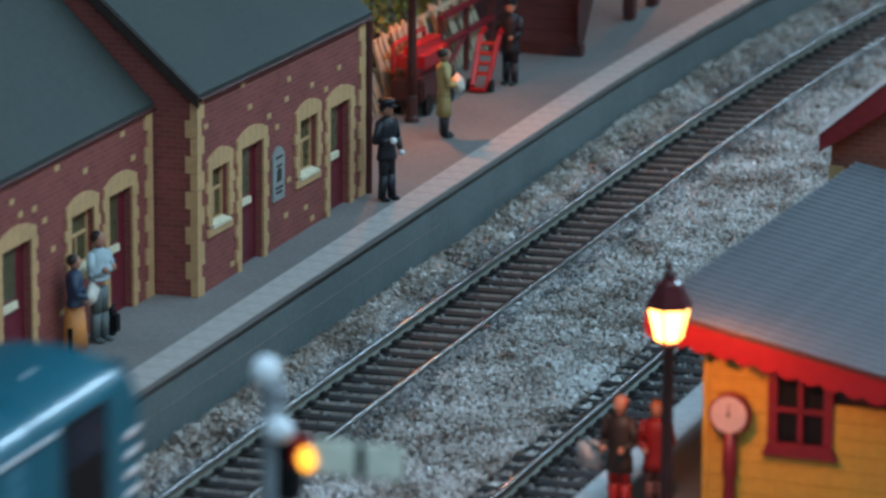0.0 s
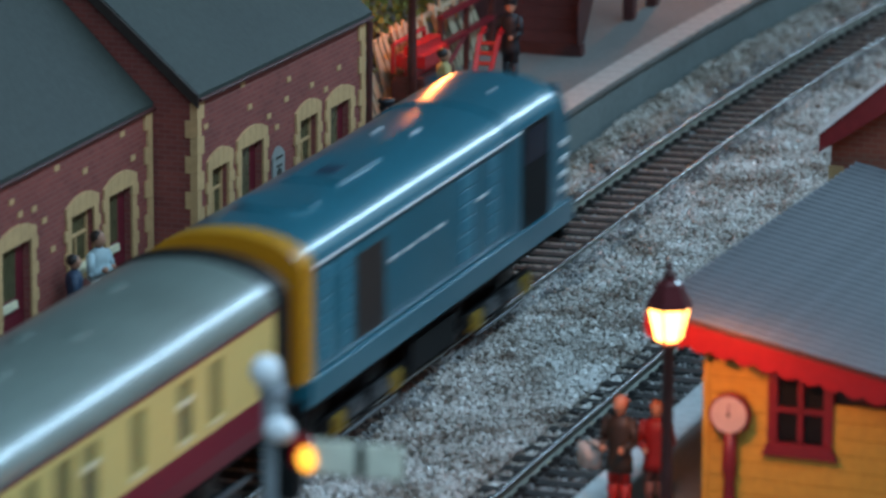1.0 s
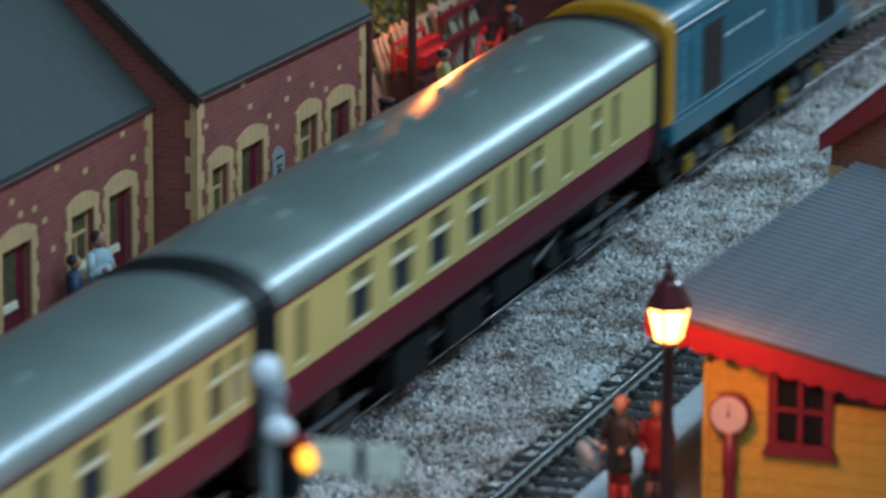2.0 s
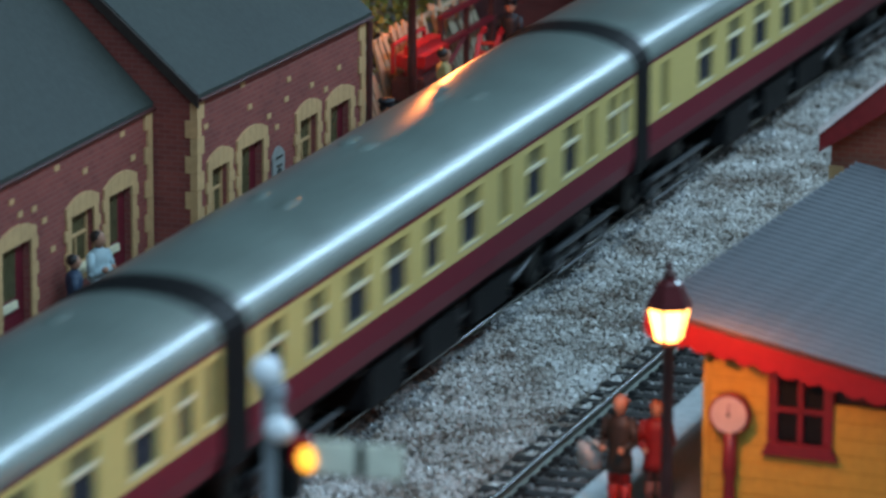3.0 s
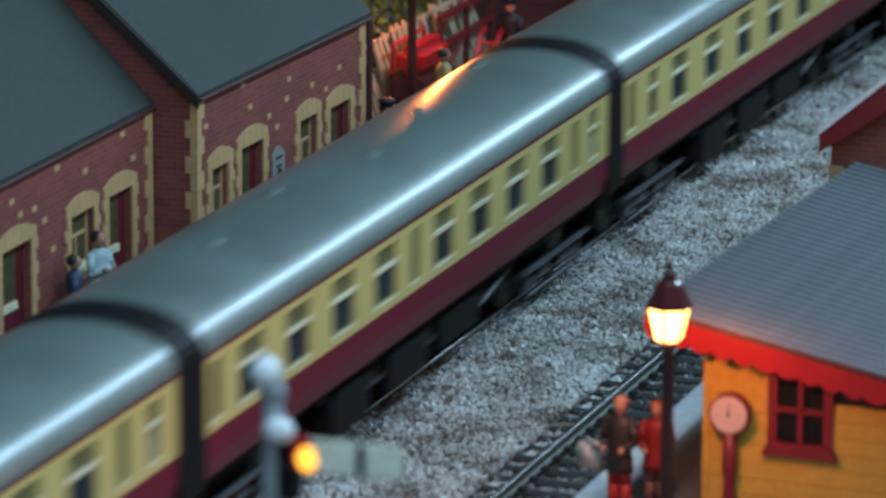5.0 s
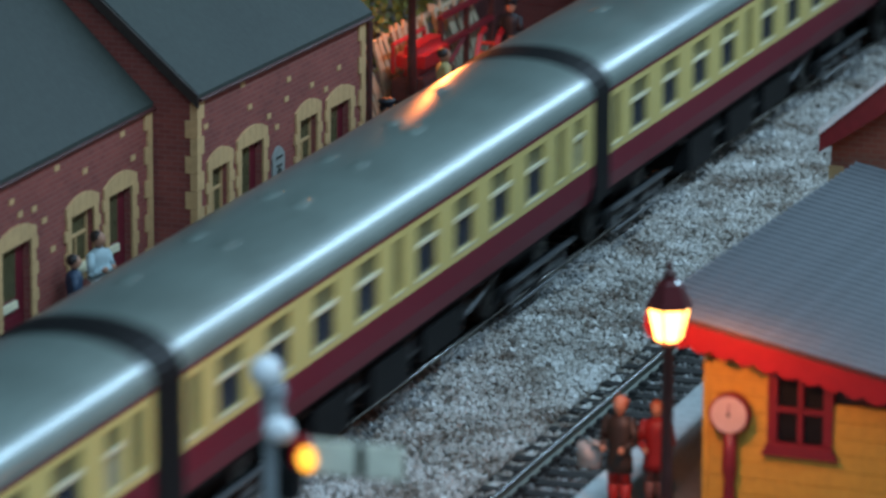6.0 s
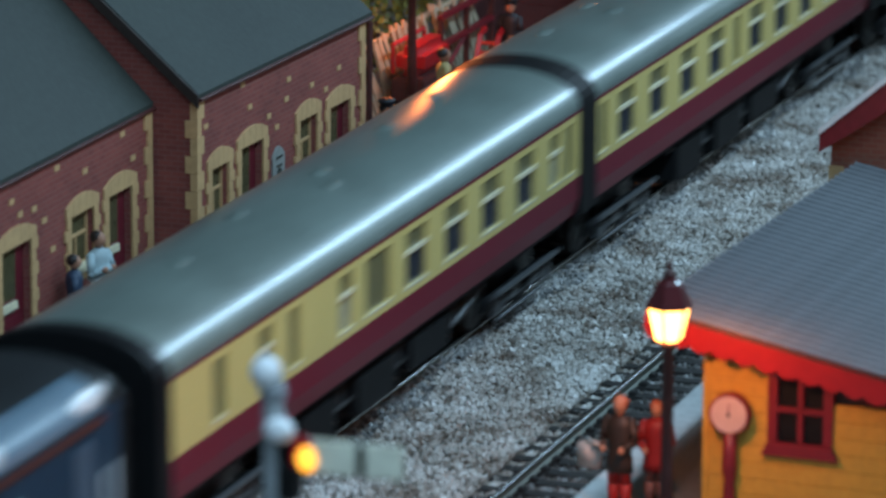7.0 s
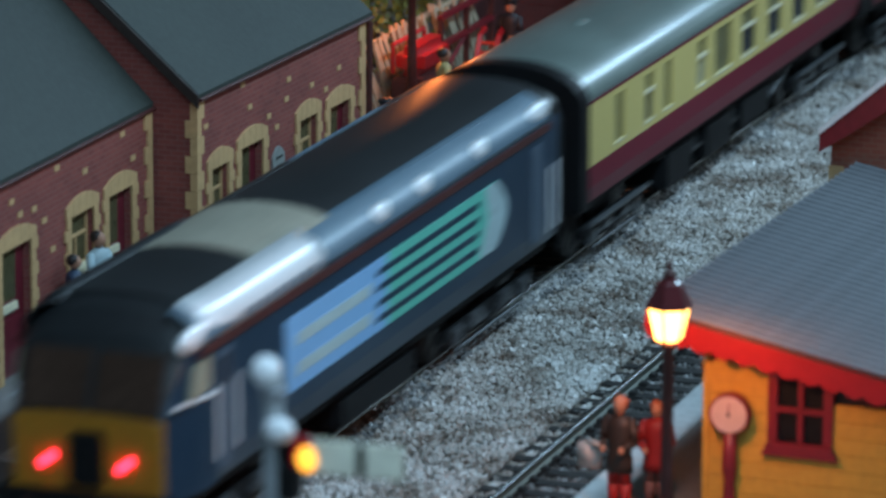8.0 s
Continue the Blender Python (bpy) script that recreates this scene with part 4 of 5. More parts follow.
def signal():
    """A lower-quadrant semaphore: tapered post, ball finial, arm with its back to us, lit spectacle."""
    x, y = -408, -107
    z = 97
    s = thing("semaphore_signal", x, y, NZ, "grey semaphore signal with a white arm and lit lamp", "signal")
    enamel = plain("white_enamel", (0.85, 0.87, 0.9), 0.2)
    part("base", box(new_bm(), x - 4, x + 4, y - 4, y + 4, NZ, NZ + 2, 0.3), BLACK, s)
    part("post", lathe(new_bm(), x, y, [(2.1, NZ + 2), (1.8, 60), (1.6, z - 2)], 8), plain("signal_grey", (0.20, 0.215, 0.225)), s, "grey tapered post", smooth=True)
    part("cap", lathe(new_bm(), x, y, [(1.4, z - 4.8), (2.0, z - 4.4), (2.0, z - 3.4), (1.2, z - 2.8)], 10), plain("cap_grey", (0.2, 0.21, 0.23)), s)
    part("finial", ball(new_bm(), (x, y + 1.0, z - 1.0), 2.3), enamel, s, "white ball finial", smooth=True)
    part("arm_bracket", ball(new_bm(), (x - 2.0, y - 1.6, 88.4), 1.9, 0.8, 1.25, 0.95), enamel, s, "bright white lamp bracket", smooth=True)
    part("lamp_case", box(new_bm(), x - 2, x + 1.6, y - 3.9, y - 1.2, 78, 87.6, 0.4), BLACK, s, "black lamp case")
    a = part("arm", box(new_bm(), x - 2.2, x - 1.7, y - 19.6, y - 6.4, 82.9, 87.6, 0.1), plain("arm_back_white", (0.92, 0.88, 0.72), 0.35), s, "white signal arm back")
    part("stripe", box(new_bm(), x - 2.34, x - 2.2, y - 14.2, y - 13.0, 83.0, 87.5), BLACK, a, "black stripe")
    part("spectacle", rod(new_bm(), (x - 2.0, y - 4.6, 85.6), (x - 1.4, y - 4.6, 85.6), 2.3, seg=18), SCARLET, s, "red spectacle ring")
    part("lens", ball(new_bm(), (x - 2.2, y - 5.7, 84.7), 1.5, 0.5, 0.98, 1.2), glow("amber_lens", (1.0, 0.42, 0.04), 2.3), s, "glowing amber lens", smooth=True)

# ---- the train ----
AXLEGREY = material("axlebox_grey", (0.09, 0.095, 0.10), 0.35, vary=0.3)
SPEED = 255.08


def body_outline(half, z0, z1, ztop, n=9):
    """Half-round roof outline from one cantrail over to the other, as (y, z)."""
    pts = []
    for i in range(n + 1):
        a = math.pi * i / n
        c, s = math.cos(a), math.sin(a)
        pts.append((-half * math.copysign(abs(c) ** 0.96, c), z1 + (ztop - z1) * abs(s) ** 0.96))
    return pts


def shell(bm, x0, x1, outline, wall=0.6):
    inner = [(y * 0.965, z - wall) for y, z in outline]
    n = max(2, round((x1 - x0) / 20))
    tube(bm, outline + inner[::-1], [x0 + (x1 - x0) * i / n for i in range(n + 1)])
    return bm


def wheelset(parent, x, r=6.6):
    bm = new_bm()
    rod(bm, (0, -9.2, 0), (0, 9.2, 0), 1.0, seg=8)
    for s in (-1, 1):
        rod(bm, (0, s * 6.4, 0), (0, s * 9.2, 0), r, seg=20)
        for k in range(6):
            a = math.pi * k / 3
            rod(bm, (math.cos(a) * r * 0.55, s * 9.1, math.sin(a) * r * 0.55), (math.cos(a) * r * 0.55, s * 9.5, math.sin(a) * r * 0.55), 0.9, seg=6)
    o = ORG[parent]
    w = part("wheelset", bm, material_wheel, None, "dark steel wheelset")
    w.parent = parent
    w.location = (x * MM, 0, r * MM)
    WHEELS.append((w, x, r))
    return w


WHEELS = []
material_wheel = material("wheel_steel", (0.10, 0.10, 0.10), 0.4, metal=0.6)


def bogie(parent, x, wheelbase, r=6.6, pale=BLACK):
    bm = new_bm()
    for s in (-1, 1):
        box(bm, x - wheelbase / 2 - 7, x + wheelbase / 2 + 7, s * 13 - 0.9, s * 13 + 0.9, 5.5, 8.6, 0.3)
        box(bm, x - 4.5, x + 4.5, s * 13.4 - 1, s * 13.4 + 1, 3.6, 6, 0.3)
    box(bm, x - 3, x + 3, -13, 13, 6.5, 9, 0.2)
    box(bm, x - wheelbase / 2 + 7.6, x + wheelbase / 2 - 7.6, -11, 11, 2.4, 12.5, 0.2)
    b = part("bogie", bm, BLACK, parent, "black sprung bogie")
    for s in (-1, 1):
        for e in (-1, 1):
            part("axlebox", box(new_bm(), x + e * wheelbase / 2 - 2, x + e * wheelbase / 2 + 2, s * 13.6 - 1.6, s * 13.6 + 1.6, 4.2, 8.2, 0.4), pale, b, "axlebox cover")
        for e in (-1, 1):
            bm = new_bm()
            for k in range(3):
                w = 4.6 - 1.2 * k
                box(bm, x + e * wheelbase * 0.22 - w, x + e * wheelbase * 0.22 + w, s * 14.6 - 0.7, s * 14.6 + 0.7, 6.0 + k * 0.9, 6.7 + k * 0.9)
            part("leaf_spring", bm, AXLEGREY, b, "grey leaf spring")
        part("brake_rod", rod(new_bm(), (x - wheelbase / 2, s * 14.4, 3.0), (x + wheelbase / 2, s * 14.4, 3.0), 0.4, seg=6), AXLEGREY, b)
    for e in (-1, 1):
        wheelset(parent, x + e * wheelbase / 2, r)


# coach windows along the side: (centre from the front end, width, kind); w wide with ventilator, d door light, n narrow olive
PATTERNS = {
    "brake": [(32.6, 5.5, "n"), (47.7, 6, "d"), (70.2, 5.5, "n"), (91.7, 6.5, "d"), (103.3, 7.5, "n"), (117.1, 5.5, "n"), (133.9, 12, "w"), (158.7, 13, "w"), (182.2, 13, "w"), (207.3, 13, "w"), (241, 6, "n")],
    "cafe": [(9, 6, "p"), (19.5, 7, "d"), (36, 5.5, "n"), (52, 11, "w"), (78.5, 12, "w"), (100, 6, "n"), (123, 13, "w"), (147.5, 10, "w"), (170.5, 13.5, "w"), (194, 13.5, "w"), (217, 10.5, "w"), (240, 10, "w")],
    "open": [(6, 6, "n"), (19.5, 7, "d")] + [(39.2 + 28.2 * k, 13.4, "w") for k in range(7)] + [(230, 7, "d"), (247, 6, "n")],
    "corridor": [(13, 6.5, "p"), (27, 5.5, "n"), (45.5, 13, "w"), (70, 13.2, "w"), (94.5, 13.2, "w"), (118.8, 13.2, "w"), (136.8, 6, "n"), (155.2, 13.2, "w"), (180, 13.2, "w"), (205.5, 13.2, "w"), (230.5, 13.2, "w"), (248.5, 6, "n")],
    "tail": [(9.5, 6, "n"), (20.5, 7.5, "p"), (41.5, 13.2, "w"), (65.6, 13.2, "w"), (90, 13.2, "w"), (114.7, 13.2, "w"), (138, 15, "n"), (157, 7.5, "p"), (186, 6, "n"), (201.5, 6.5, "d"), (225, 6.5, "n")],
}


def coach(front, length, pattern, vents):
    c = thing("railway_coach", 0, 0, 0, "cream and crimson model railway coach with grey roof", "railway coach", "coaches of the train")
    zb, zw, zc, zt, half = 16.4, 25.3, 40.8, 49.6, 18.0
    rear = -length
    wins = PATTERNS[pattern]
    part("lower_panel", slab(new_bm(), [(-half + 1.0, zb), (half - 1.0, zb), (half, zb + 4), (half, zw), (-half, zw), (-half, zb + 4)], "x", rear, 0), CRIMSON, c, "crimson lower panels")
    wz0, wz1 = 27.2, 38.6
    for s in (-1, 1):
        ya, yb = (-half, -half + 0.9) if s < 0 else (half - 0.9, half)
        bm = wall_with_holes(new_bm(), rear, 0, ya, yb, zw, zc, [(-p - w / 2, -p + w / 2, wz0, wz1) for p, w, k in wins])
        side = part("upper_panel", bm, CREAM, c, "cream upper panels")
        for p, w, k in wins:
            y = s * (half - 0.75)
            pane = part("window", box(new_bm(), -p - w / 2, -p + w / 2, min(y, y + s * 0.1), max(y, y + s * 0.1), wz0, wz1), BLIND if k == "n" else PALEPANE if k == "p" else GLASS, side)
            if k in "wdp":
                o = s * (half - 0.62)
                part("toplight", box(new_bm(), -p - w / 2, -p + w / 2, min(o, o + s * 0.05), max(o, o + s * 0.05), wz1 - 4.2, wz1), BLIND, pane, "olive ventilator light")
                o = s * (half - 0.55)
                part("vent_bar", box(new_bm(), -p - w / 2 - 0.4, -p + w / 2 + 0.4, min(o, o + s * 0.7), max(o, o + s * 0.7), wz1 - 4.7, wz1 - 3.9), SILL, pane, "pale ventilator bar")
            part("window_ledge", box(new_bm(), -p - w / 2 - 0.4, -p + w / 2 + 0.4, min(s * (half - 0.3), s * (half + 0.15)), max(s * (half - 0.3), s * (half + 0.15)), wz0 - 0.5, wz0), SILL, pane)
        part("lining", box(new_bm(), rear, 0, min(s * half, s * (half + 0.12)), max(s * half, s * (half + 0.12)), zc - 0.6, zc + 0.15), CRIMSON, side, "thin crimson lining")
    r = part("roof", shell(new_bm(), rear - 0.4, 0.4, body_outline(half + 0.2, zb, zc + 0.15, zt, 24)), ROOFGREY, c, "grey domed coach roof", smooth=False)
    for p in r.data.polygons:
        p.use_smooth = abs(p.normal.x) < 0.5
    for k, (px, py) in enumerate(vents):
        za = zt - 0.3 - (abs(py) / half) ** 2 * 3.0
        part("roof_vent", lathe(new_bm(), -px, py, [(2.0, za - 0.6), (2.0, za + 0.5), (1.2, za + 0.9)], 10), ROOFGREY, r)
    for x in (rear - 3.8, -2.0):
        part("end_frame", slab(new_bm(), [(half + 0.3, zb - 0.6), (-half - 0.3, zb - 0.6)] + body_outline(half + 0.3, zb, zc + 0.2, zt + 0.3, 18), "x", x, x + (6.0 if x < -9 else 7.2)), BLACK, c, "black coach end")
    for x in (rear, -0.8):
        part("end_panel", slab(new_bm(), [(-half + 0.4, zw), (half - 0.4, zw)] + [(-y, z - 0.4) for y, z in body_outline(half - 0.4, zb, zc, zt, 14)], "x", x + 0.01, x + 0.79), BLACK, c, "black coach end")
    for x in (rear - 4.1, 5.2):
        part("gangway", box(new_bm(), x, x + 0.3, -6.5, 6.5, 16, 46, 0.1), BLACK, c, "black corridor gangway")
    part("underframe", box(new_bm(), rear + 3, -3, -14.5, 14.5, 13.6, 16.35), BLACK, c)
    # Black boxes and a deep sill, added to keep light out underneath.
    for a, b, lo in ((-length / 2 - 18, -length / 2 + 6, 5.0), (-length / 2 + 14, -length / 2 + 40, 6.2), (-length / 2 - 52, -length / 2 - 30, 4.4)):
        part("battery_box", box(new_bm(), a, b, -15.5, 15.5, lo, 13.5, 0.5), BLACK, c, "black equipment box")
    part("light_blocking_sill", box(new_bm(), rear + 8, -8, -3.5, 3.5, 2.6, 13.6), BLACK, c)
    for s in (-1, 1):
        for x in (-length / 2 - 24, -length / 2 + 10, -length / 2 + 46):
            part("queen_post", rod(new_bm(), (x, s * 14, 13.6), (x, s * 14, 8.6), 0.5, seg=6), AXLEGREY, c)
        part("truss_rod", rod(new_bm(), (-length / 2 - 55, s * 14, 13), (-length / 2 - 24, s * 14, 8.8), 0.45, seg=6), AXLEGREY, c)
        part("truss_rod", rod(new_bm(), (-length / 2 + 46, s * 14, 8.8), (-length / 2 + 66, s * 14, 13), 0.45, seg=6), AXLEGREY, c)
        part("step_board", box(new_bm(), rear + 12, rear + 56, min(s * 15.4, s * 16.6), max(s * 15.4, s * 16.6), 9.6, 10.2), AXLEGREY, c, "grey footboard")
        part("step_board", box(new_bm(), -56, -12, min(s * 15.4, s * 16.6), max(s * 15.4, s * 16.6), 9.6, 10.2), AXLEGREY, c, "grey footboard")
    part("truss_rod", rod(new_bm(), (-length * 0.68, -14, 9), (-length * 0.34, -14, 9), 0.5), SLEEPER, c)
    for x in (-34, -length + 34):
        bogie(c, x, 33.5, 6.6, AXLEGREY)
    for e, x in ((1, 0), (-1, rear)):
        for y in (-11.5, 11.5):
            part("buffer", rod(new_bm(), (x, y, 14), (x + e * 3.6, y, 14), 1.5, seg=10), BLACK, c)
    VEHICLES.append((c, front, length))
    return c


VEHICLES = []


def blue_engine():
    """Long-bonnet diesel running cab first, yellow bonnet end at its tail."""
    c = thing("blue_diesel_locomotive", 0, 0, 0, "rail blue model diesel locomotive with yellow nose end", "locomotive")
    L = 171
    half, zb, zc, zt = 15.9, 13, 42.8, 49.8
    o = body_outline(half, zb, zc, zt, 20)
    b = part("body", tube(new_bm(), [(half, 21), (-half, 21)] + o, [-L + 6.5, -L + 40, -100, -70, -41]), RAILBLUE, c, "blue bonnet casing")
    nose = part("nose", tube(new_bm(), [(half + 0.25, 20.6), (-half - 0.25, 20.6)] + body_outline(half + 0.25, zb, zc + 0.2, zt + 0.25, 20), [-L, -L + 3, -L + 6.5]), YELLOW, c, "yellow bonnet end")
    cab = part("cab", tube(new_bm(), [(half + 0.4, 20.8), (-half - 0.4, 20.8)] + body_outline(half + 0.4, zb, zc + 0.3, zt + 0.5, 20), [-41, -30, -5]), RAILBLUE, c, "blue driving cab")
    for ob in (b, nose, cab):
        for p in ob.data.polygons:
            p.use_smooth = abs(p.normal.x) < 0.5 and p.normal.z > 0.12
    part("nose_grille", slab(new_bm(), [(-10, 24), (10, 24), (10, 40), (-10, 40)], "x", -L - 0.4, -L), BLACK, c, "dark radiator grille")
    part("cab_front", slab(new_bm(), [(-5, 20.8), (3, 20.8), (3, 39.5), (0.4, 43.2), (-5, 48.2)], "y", -half + 0.6, half - 0.6), RAILBLUE, c, "sloping blue cab front")
    for s in (-1, 1):
        part("windscreen", slab(new_bm(), [(3.02, 31), (3.3, 31), (3.3, 39), (3.02, 39)], "y", min(s * 1.5, s * 13), max(s * 1.5, s * 13)), GLASS, c, "dark cab windscreen")

        def plate(name, xa, xb, za, zb2, t, mat, label="", base=half):
            return part(name, box(new_bm(), xa, xb, min(s * base, s * (base + t)), max(s * base, s * (base + t)), za, zb2), mat, c, label)
        # Doorway and recess are flat plates, their shade put in as dark colour.
        d = plate("cab_doorway", -33.5, -14, 20.9, 43.5, 0.65, BLACK, "black plate for the unlit cab doorway")
        w = plate("cab_window", -32, -16, 35, 42.6, 0.72, GLASS, "dark cab side window")
        plate("side_recess", -140, -122.5, 22, 39.5, 0.15, DARK, "dark plate for the shaded ventilator recess")
        for x in (-119, -109.5, -100, -90.5):
            plate("vent_dash", x, x + 4.6, 33.6, 34.2, 0.2, WHITE)
        for xa, xb in ((-74, -66), (-55, -50), (-160, -155), (-147, -143)):
            for k in range(6):
                plate("louvre", xa, xb, 22.6 + k * 3.2, 25.2 + k * 3.2, 0.22, plain_blue, "lighter blue louvre")
        plate("door_handle", -63, -58, 34, 34.5, 0.3, WHITE)
        plate("works_plate", -153, -150, 38.2, 40.6, 0.2, plain_blue)
        part("handrail", rod(new_bm(), (-L + 6, s * (half + 0.7), 43.2), (-36, s * (half + 0.7), 43.2), 0.3, seg=6), SILVER, c, "thin silver handrail")
        part("valance", box(new_bm(), -L + 2, 2, min(s * 15.6, s * 17.2), max(s * 15.6, s * 17.2), 15.5, 20.6, 0.15), RAILBLUE, c, "blue footplate valance")
        # White bars painted for the reflections at the cab's front edges.
        for k in range(4):
            part("edge_reflection_bar", box(new_bm(), -4, 2.0, min(s * 15.3, s * 15.75), max(s * 15.3, s * 15.75), 22.5 + k * 3.6, 23.6 + k * 3.6), WHITE, c, "white bar painted for an edge reflection")
    part("footplate", box(new_bm(), -L + 1, 2, -15.5, 15.5, 17, 20.6), RAILBLUE, c)
    ex = part("exhaust_box", box(new_bm(), -122, -98, -6, 6, zt - 0.8, zt + 0.25, 0.3), RAILBLUE, c)
    part("exhaust_port", box(new_bm(), -116, -108, -2.0, 2.0, zt + 0.25, zt + 0.4), NAVY, ex, "sooty exhaust port")
    fan = part("roof_fan", lathe(new_bm(), -142, 0, [(8, zt - 1), (8, zt + 0.4), (6.5, zt + 0.5)], 20), RAILBLUE, c)
    # Silver colour puts the roof's small white glints on these fittings.
    for x, y in ((-70, -4), (-72, 4), (-24, -6)):
        part("lifting_eye", box(new_bm(), x - 1.0, x + 1.0, y - 0.4, y + 0.4, zt - 0.8, zt + 0.35, 0.1), SILVER, c, "small roof fitting, silver for a white glint")
    part("underframe", box(new_bm(), -L + 4, -4, -13, 13, 11.5, 17), BLACK, c)
    part("fuel_tank", box(new_bm(), -104, -74, -15, 15, 5, 13, 0.8), BLACK, c)
    for x in (-42, -L + 42):
        bogie(c, x, 34, 7.2, YELLOW_DULL)
    for e, x in ((1, 0), (-1, -L)):
        part("buffer_beam", box(new_bm(), min(x, x - e * 1.5), max(x, x - e * 1.5), -16, 16, 11, 17), BLACK, c)
        for y in (-11.5, 11.5):
            part("buffer", rod(new_bm(), (x, y, 14), (x + e * 5, y, 14), 1.8, seg=12), BLACK, c)
    VEHICLES.append((c, 519, L))


plain_blue = material("rail_blue_light", (0.05, 0.21, 0.29), 0.35, vary=0.1)
YELLOW_DULL = material("dull_yellow", (0.35, 0.22, 0.03), 0.5)


def navy_engine():
    """Large navy diesel at the tail with mint and sky-blue panel, silver highlight spots and yellow end with red lamps.
    """
    c = thing("navy_diesel_locomotive", 0, 0, 0, "navy diesel locomotive with mint striped panel and yellow end", "locomotive")
    L = 238
    half, zb, zc, zt = 18.0, 14, 42.0, 50.4
    o = body_outline(half, zb, zc, zt, 20)
    b = part("body", slab(new_bm(), [(half - 0.8, 15), (-half + 0.8, 15), (-half, 19)] + o + [(half, 19)], "x", -L + 22, -7), NAVY, c, "navy blue body")
    rl = part("roof", shell(new_bm(), -L + 21, -7.5, body_outline(half + 0.1, zb, zc + 1.5, zt + 0.25, 24), 0.3), ROOFDARK, c, "dark weathered roof")
    for p in rl.data.polygons:
        p.use_smooth = abs(p.normal.x) < 0.5
    pr = part("pale_panel", shell(new_bm(), -L + 58, -L + 96, [(y, z) for y, z in body_outline(half + 0.05, zb, zc + 1.2, zt + 0.7, 24) if z > zc + 6.2], 0.5), ROOFPALE, c, "pale dusty roof panel")
    nose = new_bm()
    last = None
    for x, h, zs, ze in ((-L + 4.5, 14.6, 30.6, 31.6), (-L + 7.5, 15.3, 36.0, 38.4), (-L + 11, 16.3, 40.4, 45.0), (-L + 16, 17.4, 41.6, 48.8), (-L + 22.2, 18.0, 42.0, 50.5)):
        ring = [nose.verts.new((x, y, z)) for y, z in [(h, 15), (-h, 15), (-h, 22)] + body_outline(h, zb, zs, ze, 20) + [(h, 22)]]
        n = len(ring)
        if last:
            for q in range(n):
                nose.faces.new((last[q], last[(q + 1) % n], ring[(q + 1) % n], ring[q]))
        else:
            nose.faces.new(ring[::-1])
        last = ring
    nose.faces.new(last)
    nose = part("cab", nose, NAVY, c, "navy tapered cab with dark roof")
    nose.data.materials.append(ROOFDARK)
    for q in nose.data.polygons:
        q.material_index = 1 if q.center.z > 0.0335 and abs(q.normal.y) < 0.93 else 0
    part("cab_end", slab(new_bm(), [(14.8, 15), (-14.8, 15)] + body_outline(14.8, zb, 30.4, 31.6, 8), "x", -L + 3.4, -L + 4.48), SHADEDYELLOW, c, "yellow cab end, shade in its colour")
    for s in (-1, 1):
        part("windscreen", slab(new_bm(), [(-L + 3.9, 32.2), (-L + 5.2, 32.2), (-L + 9.3, 42.0), (-L + 8.6, 42.4)], "y", min(s * 0.8, s * 13.4), max(s * 0.8, s * 13.4)), SMOKED, c, "brown-tinted windscreen")
        part("tail_lamp", rod(new_bm(), (-L + 2.4, s * 7.7, 22.6), (-L + 3.4, s * 7.7, 22.6), 1.15, seg=12), glow("tail_red_lamp", (1.0, 0.02, 0.05), 9), c, "lit red tail lamp")
        dr = part("cab_door", box(new_bm(), -L + 23, -L + 30, min(s * half, s * (half + 0.25)), max(s * half, s * (half + 0.25)), 17, 40, 0.1), plain_slate, c, "slate-blue cab door")
        part("door_light", box(new_bm(), -L + 24.4, -L + 28.6, min(s * (half + 0.25), s * (half + 0.35)), max(s * (half + 0.25), s * (half + 0.35)), 33, 38.6), GLASS, dr)
        for x in (-L + 21.6, -L + 31.4):
            part("grab_rail", rod(new_bm(), (x, s * (half + 0.7), 20), (x, s * (half + 0.7), 34), 0.35, seg=6), SILVER, c, "bright grab rail")
        part("cab_window", slab(new_bm(), [(-L + 11, 34), (-L + 20, 34), (-L + 20, 40), (-L + 13.5, 40)], "y", min(s * 16.9, s * 17.9), max(s * 16.9, s * 17.9)), PALEPANE, c, "dusty cab side window")
        part("waist_rail", rod(new_bm(), (-L + 6, s * 16.0, 33.2), (-L + 22, s * 18.5, 32.6), 0.4, seg=6), SILVER, c, "bright handrail along the cab")
        part("front_cab_door", box(new_bm(), -27, -19, min(s * half, s * (half + 0.25)), max(s * half, s * (half + 0.25)), 17, 39, 0.1), plain_slate, c, "slate-blue cab door")
        for x in (-16, -9.5):
            part("grab_rail", rod(new_bm(), (x, s * (half + 0.7), 18), (x, s * (half + 0.7), 33), 0.35, seg=6), SILVER, c, "bright grab rail")
        ya, yb = min(s * half, s * (half + 0.2)), max(s * half, s * (half + 0.2))
        part("blue_panel", box(new_bm(), -180, -122, ya, yb, 22.3, 37.2), SKYBLUE, c, "sky-blue side panel")
        pts = [(-122, 22.3), (-52, 22.3)] + [(-52 + 8 * math.sin(math.pi * i / 8), 22.3 + 14.9 * i / 8) for i in range(1, 8)] + [(-52, 37.2), (-122, 37.2)]
        part("mint_panel", slab(new_bm(), pts, "y", ya, yb), MINT, c, "mint green side panel")
        cap = [(-63, 22.4)] + [(-52 + 8 * math.sin(math.pi * i / 8), 22.3 + 14.9 * i / 8) for i in range(0, 9)] + [(-59, 37.1), (-57, 30)]
        part("pale_cap", slab(new_bm(), cap, "y", min(s * half, s * (half + 0.26)), max(s * half, s * (half + 0.26))), plain_pale, c, "pale rounded panel end")
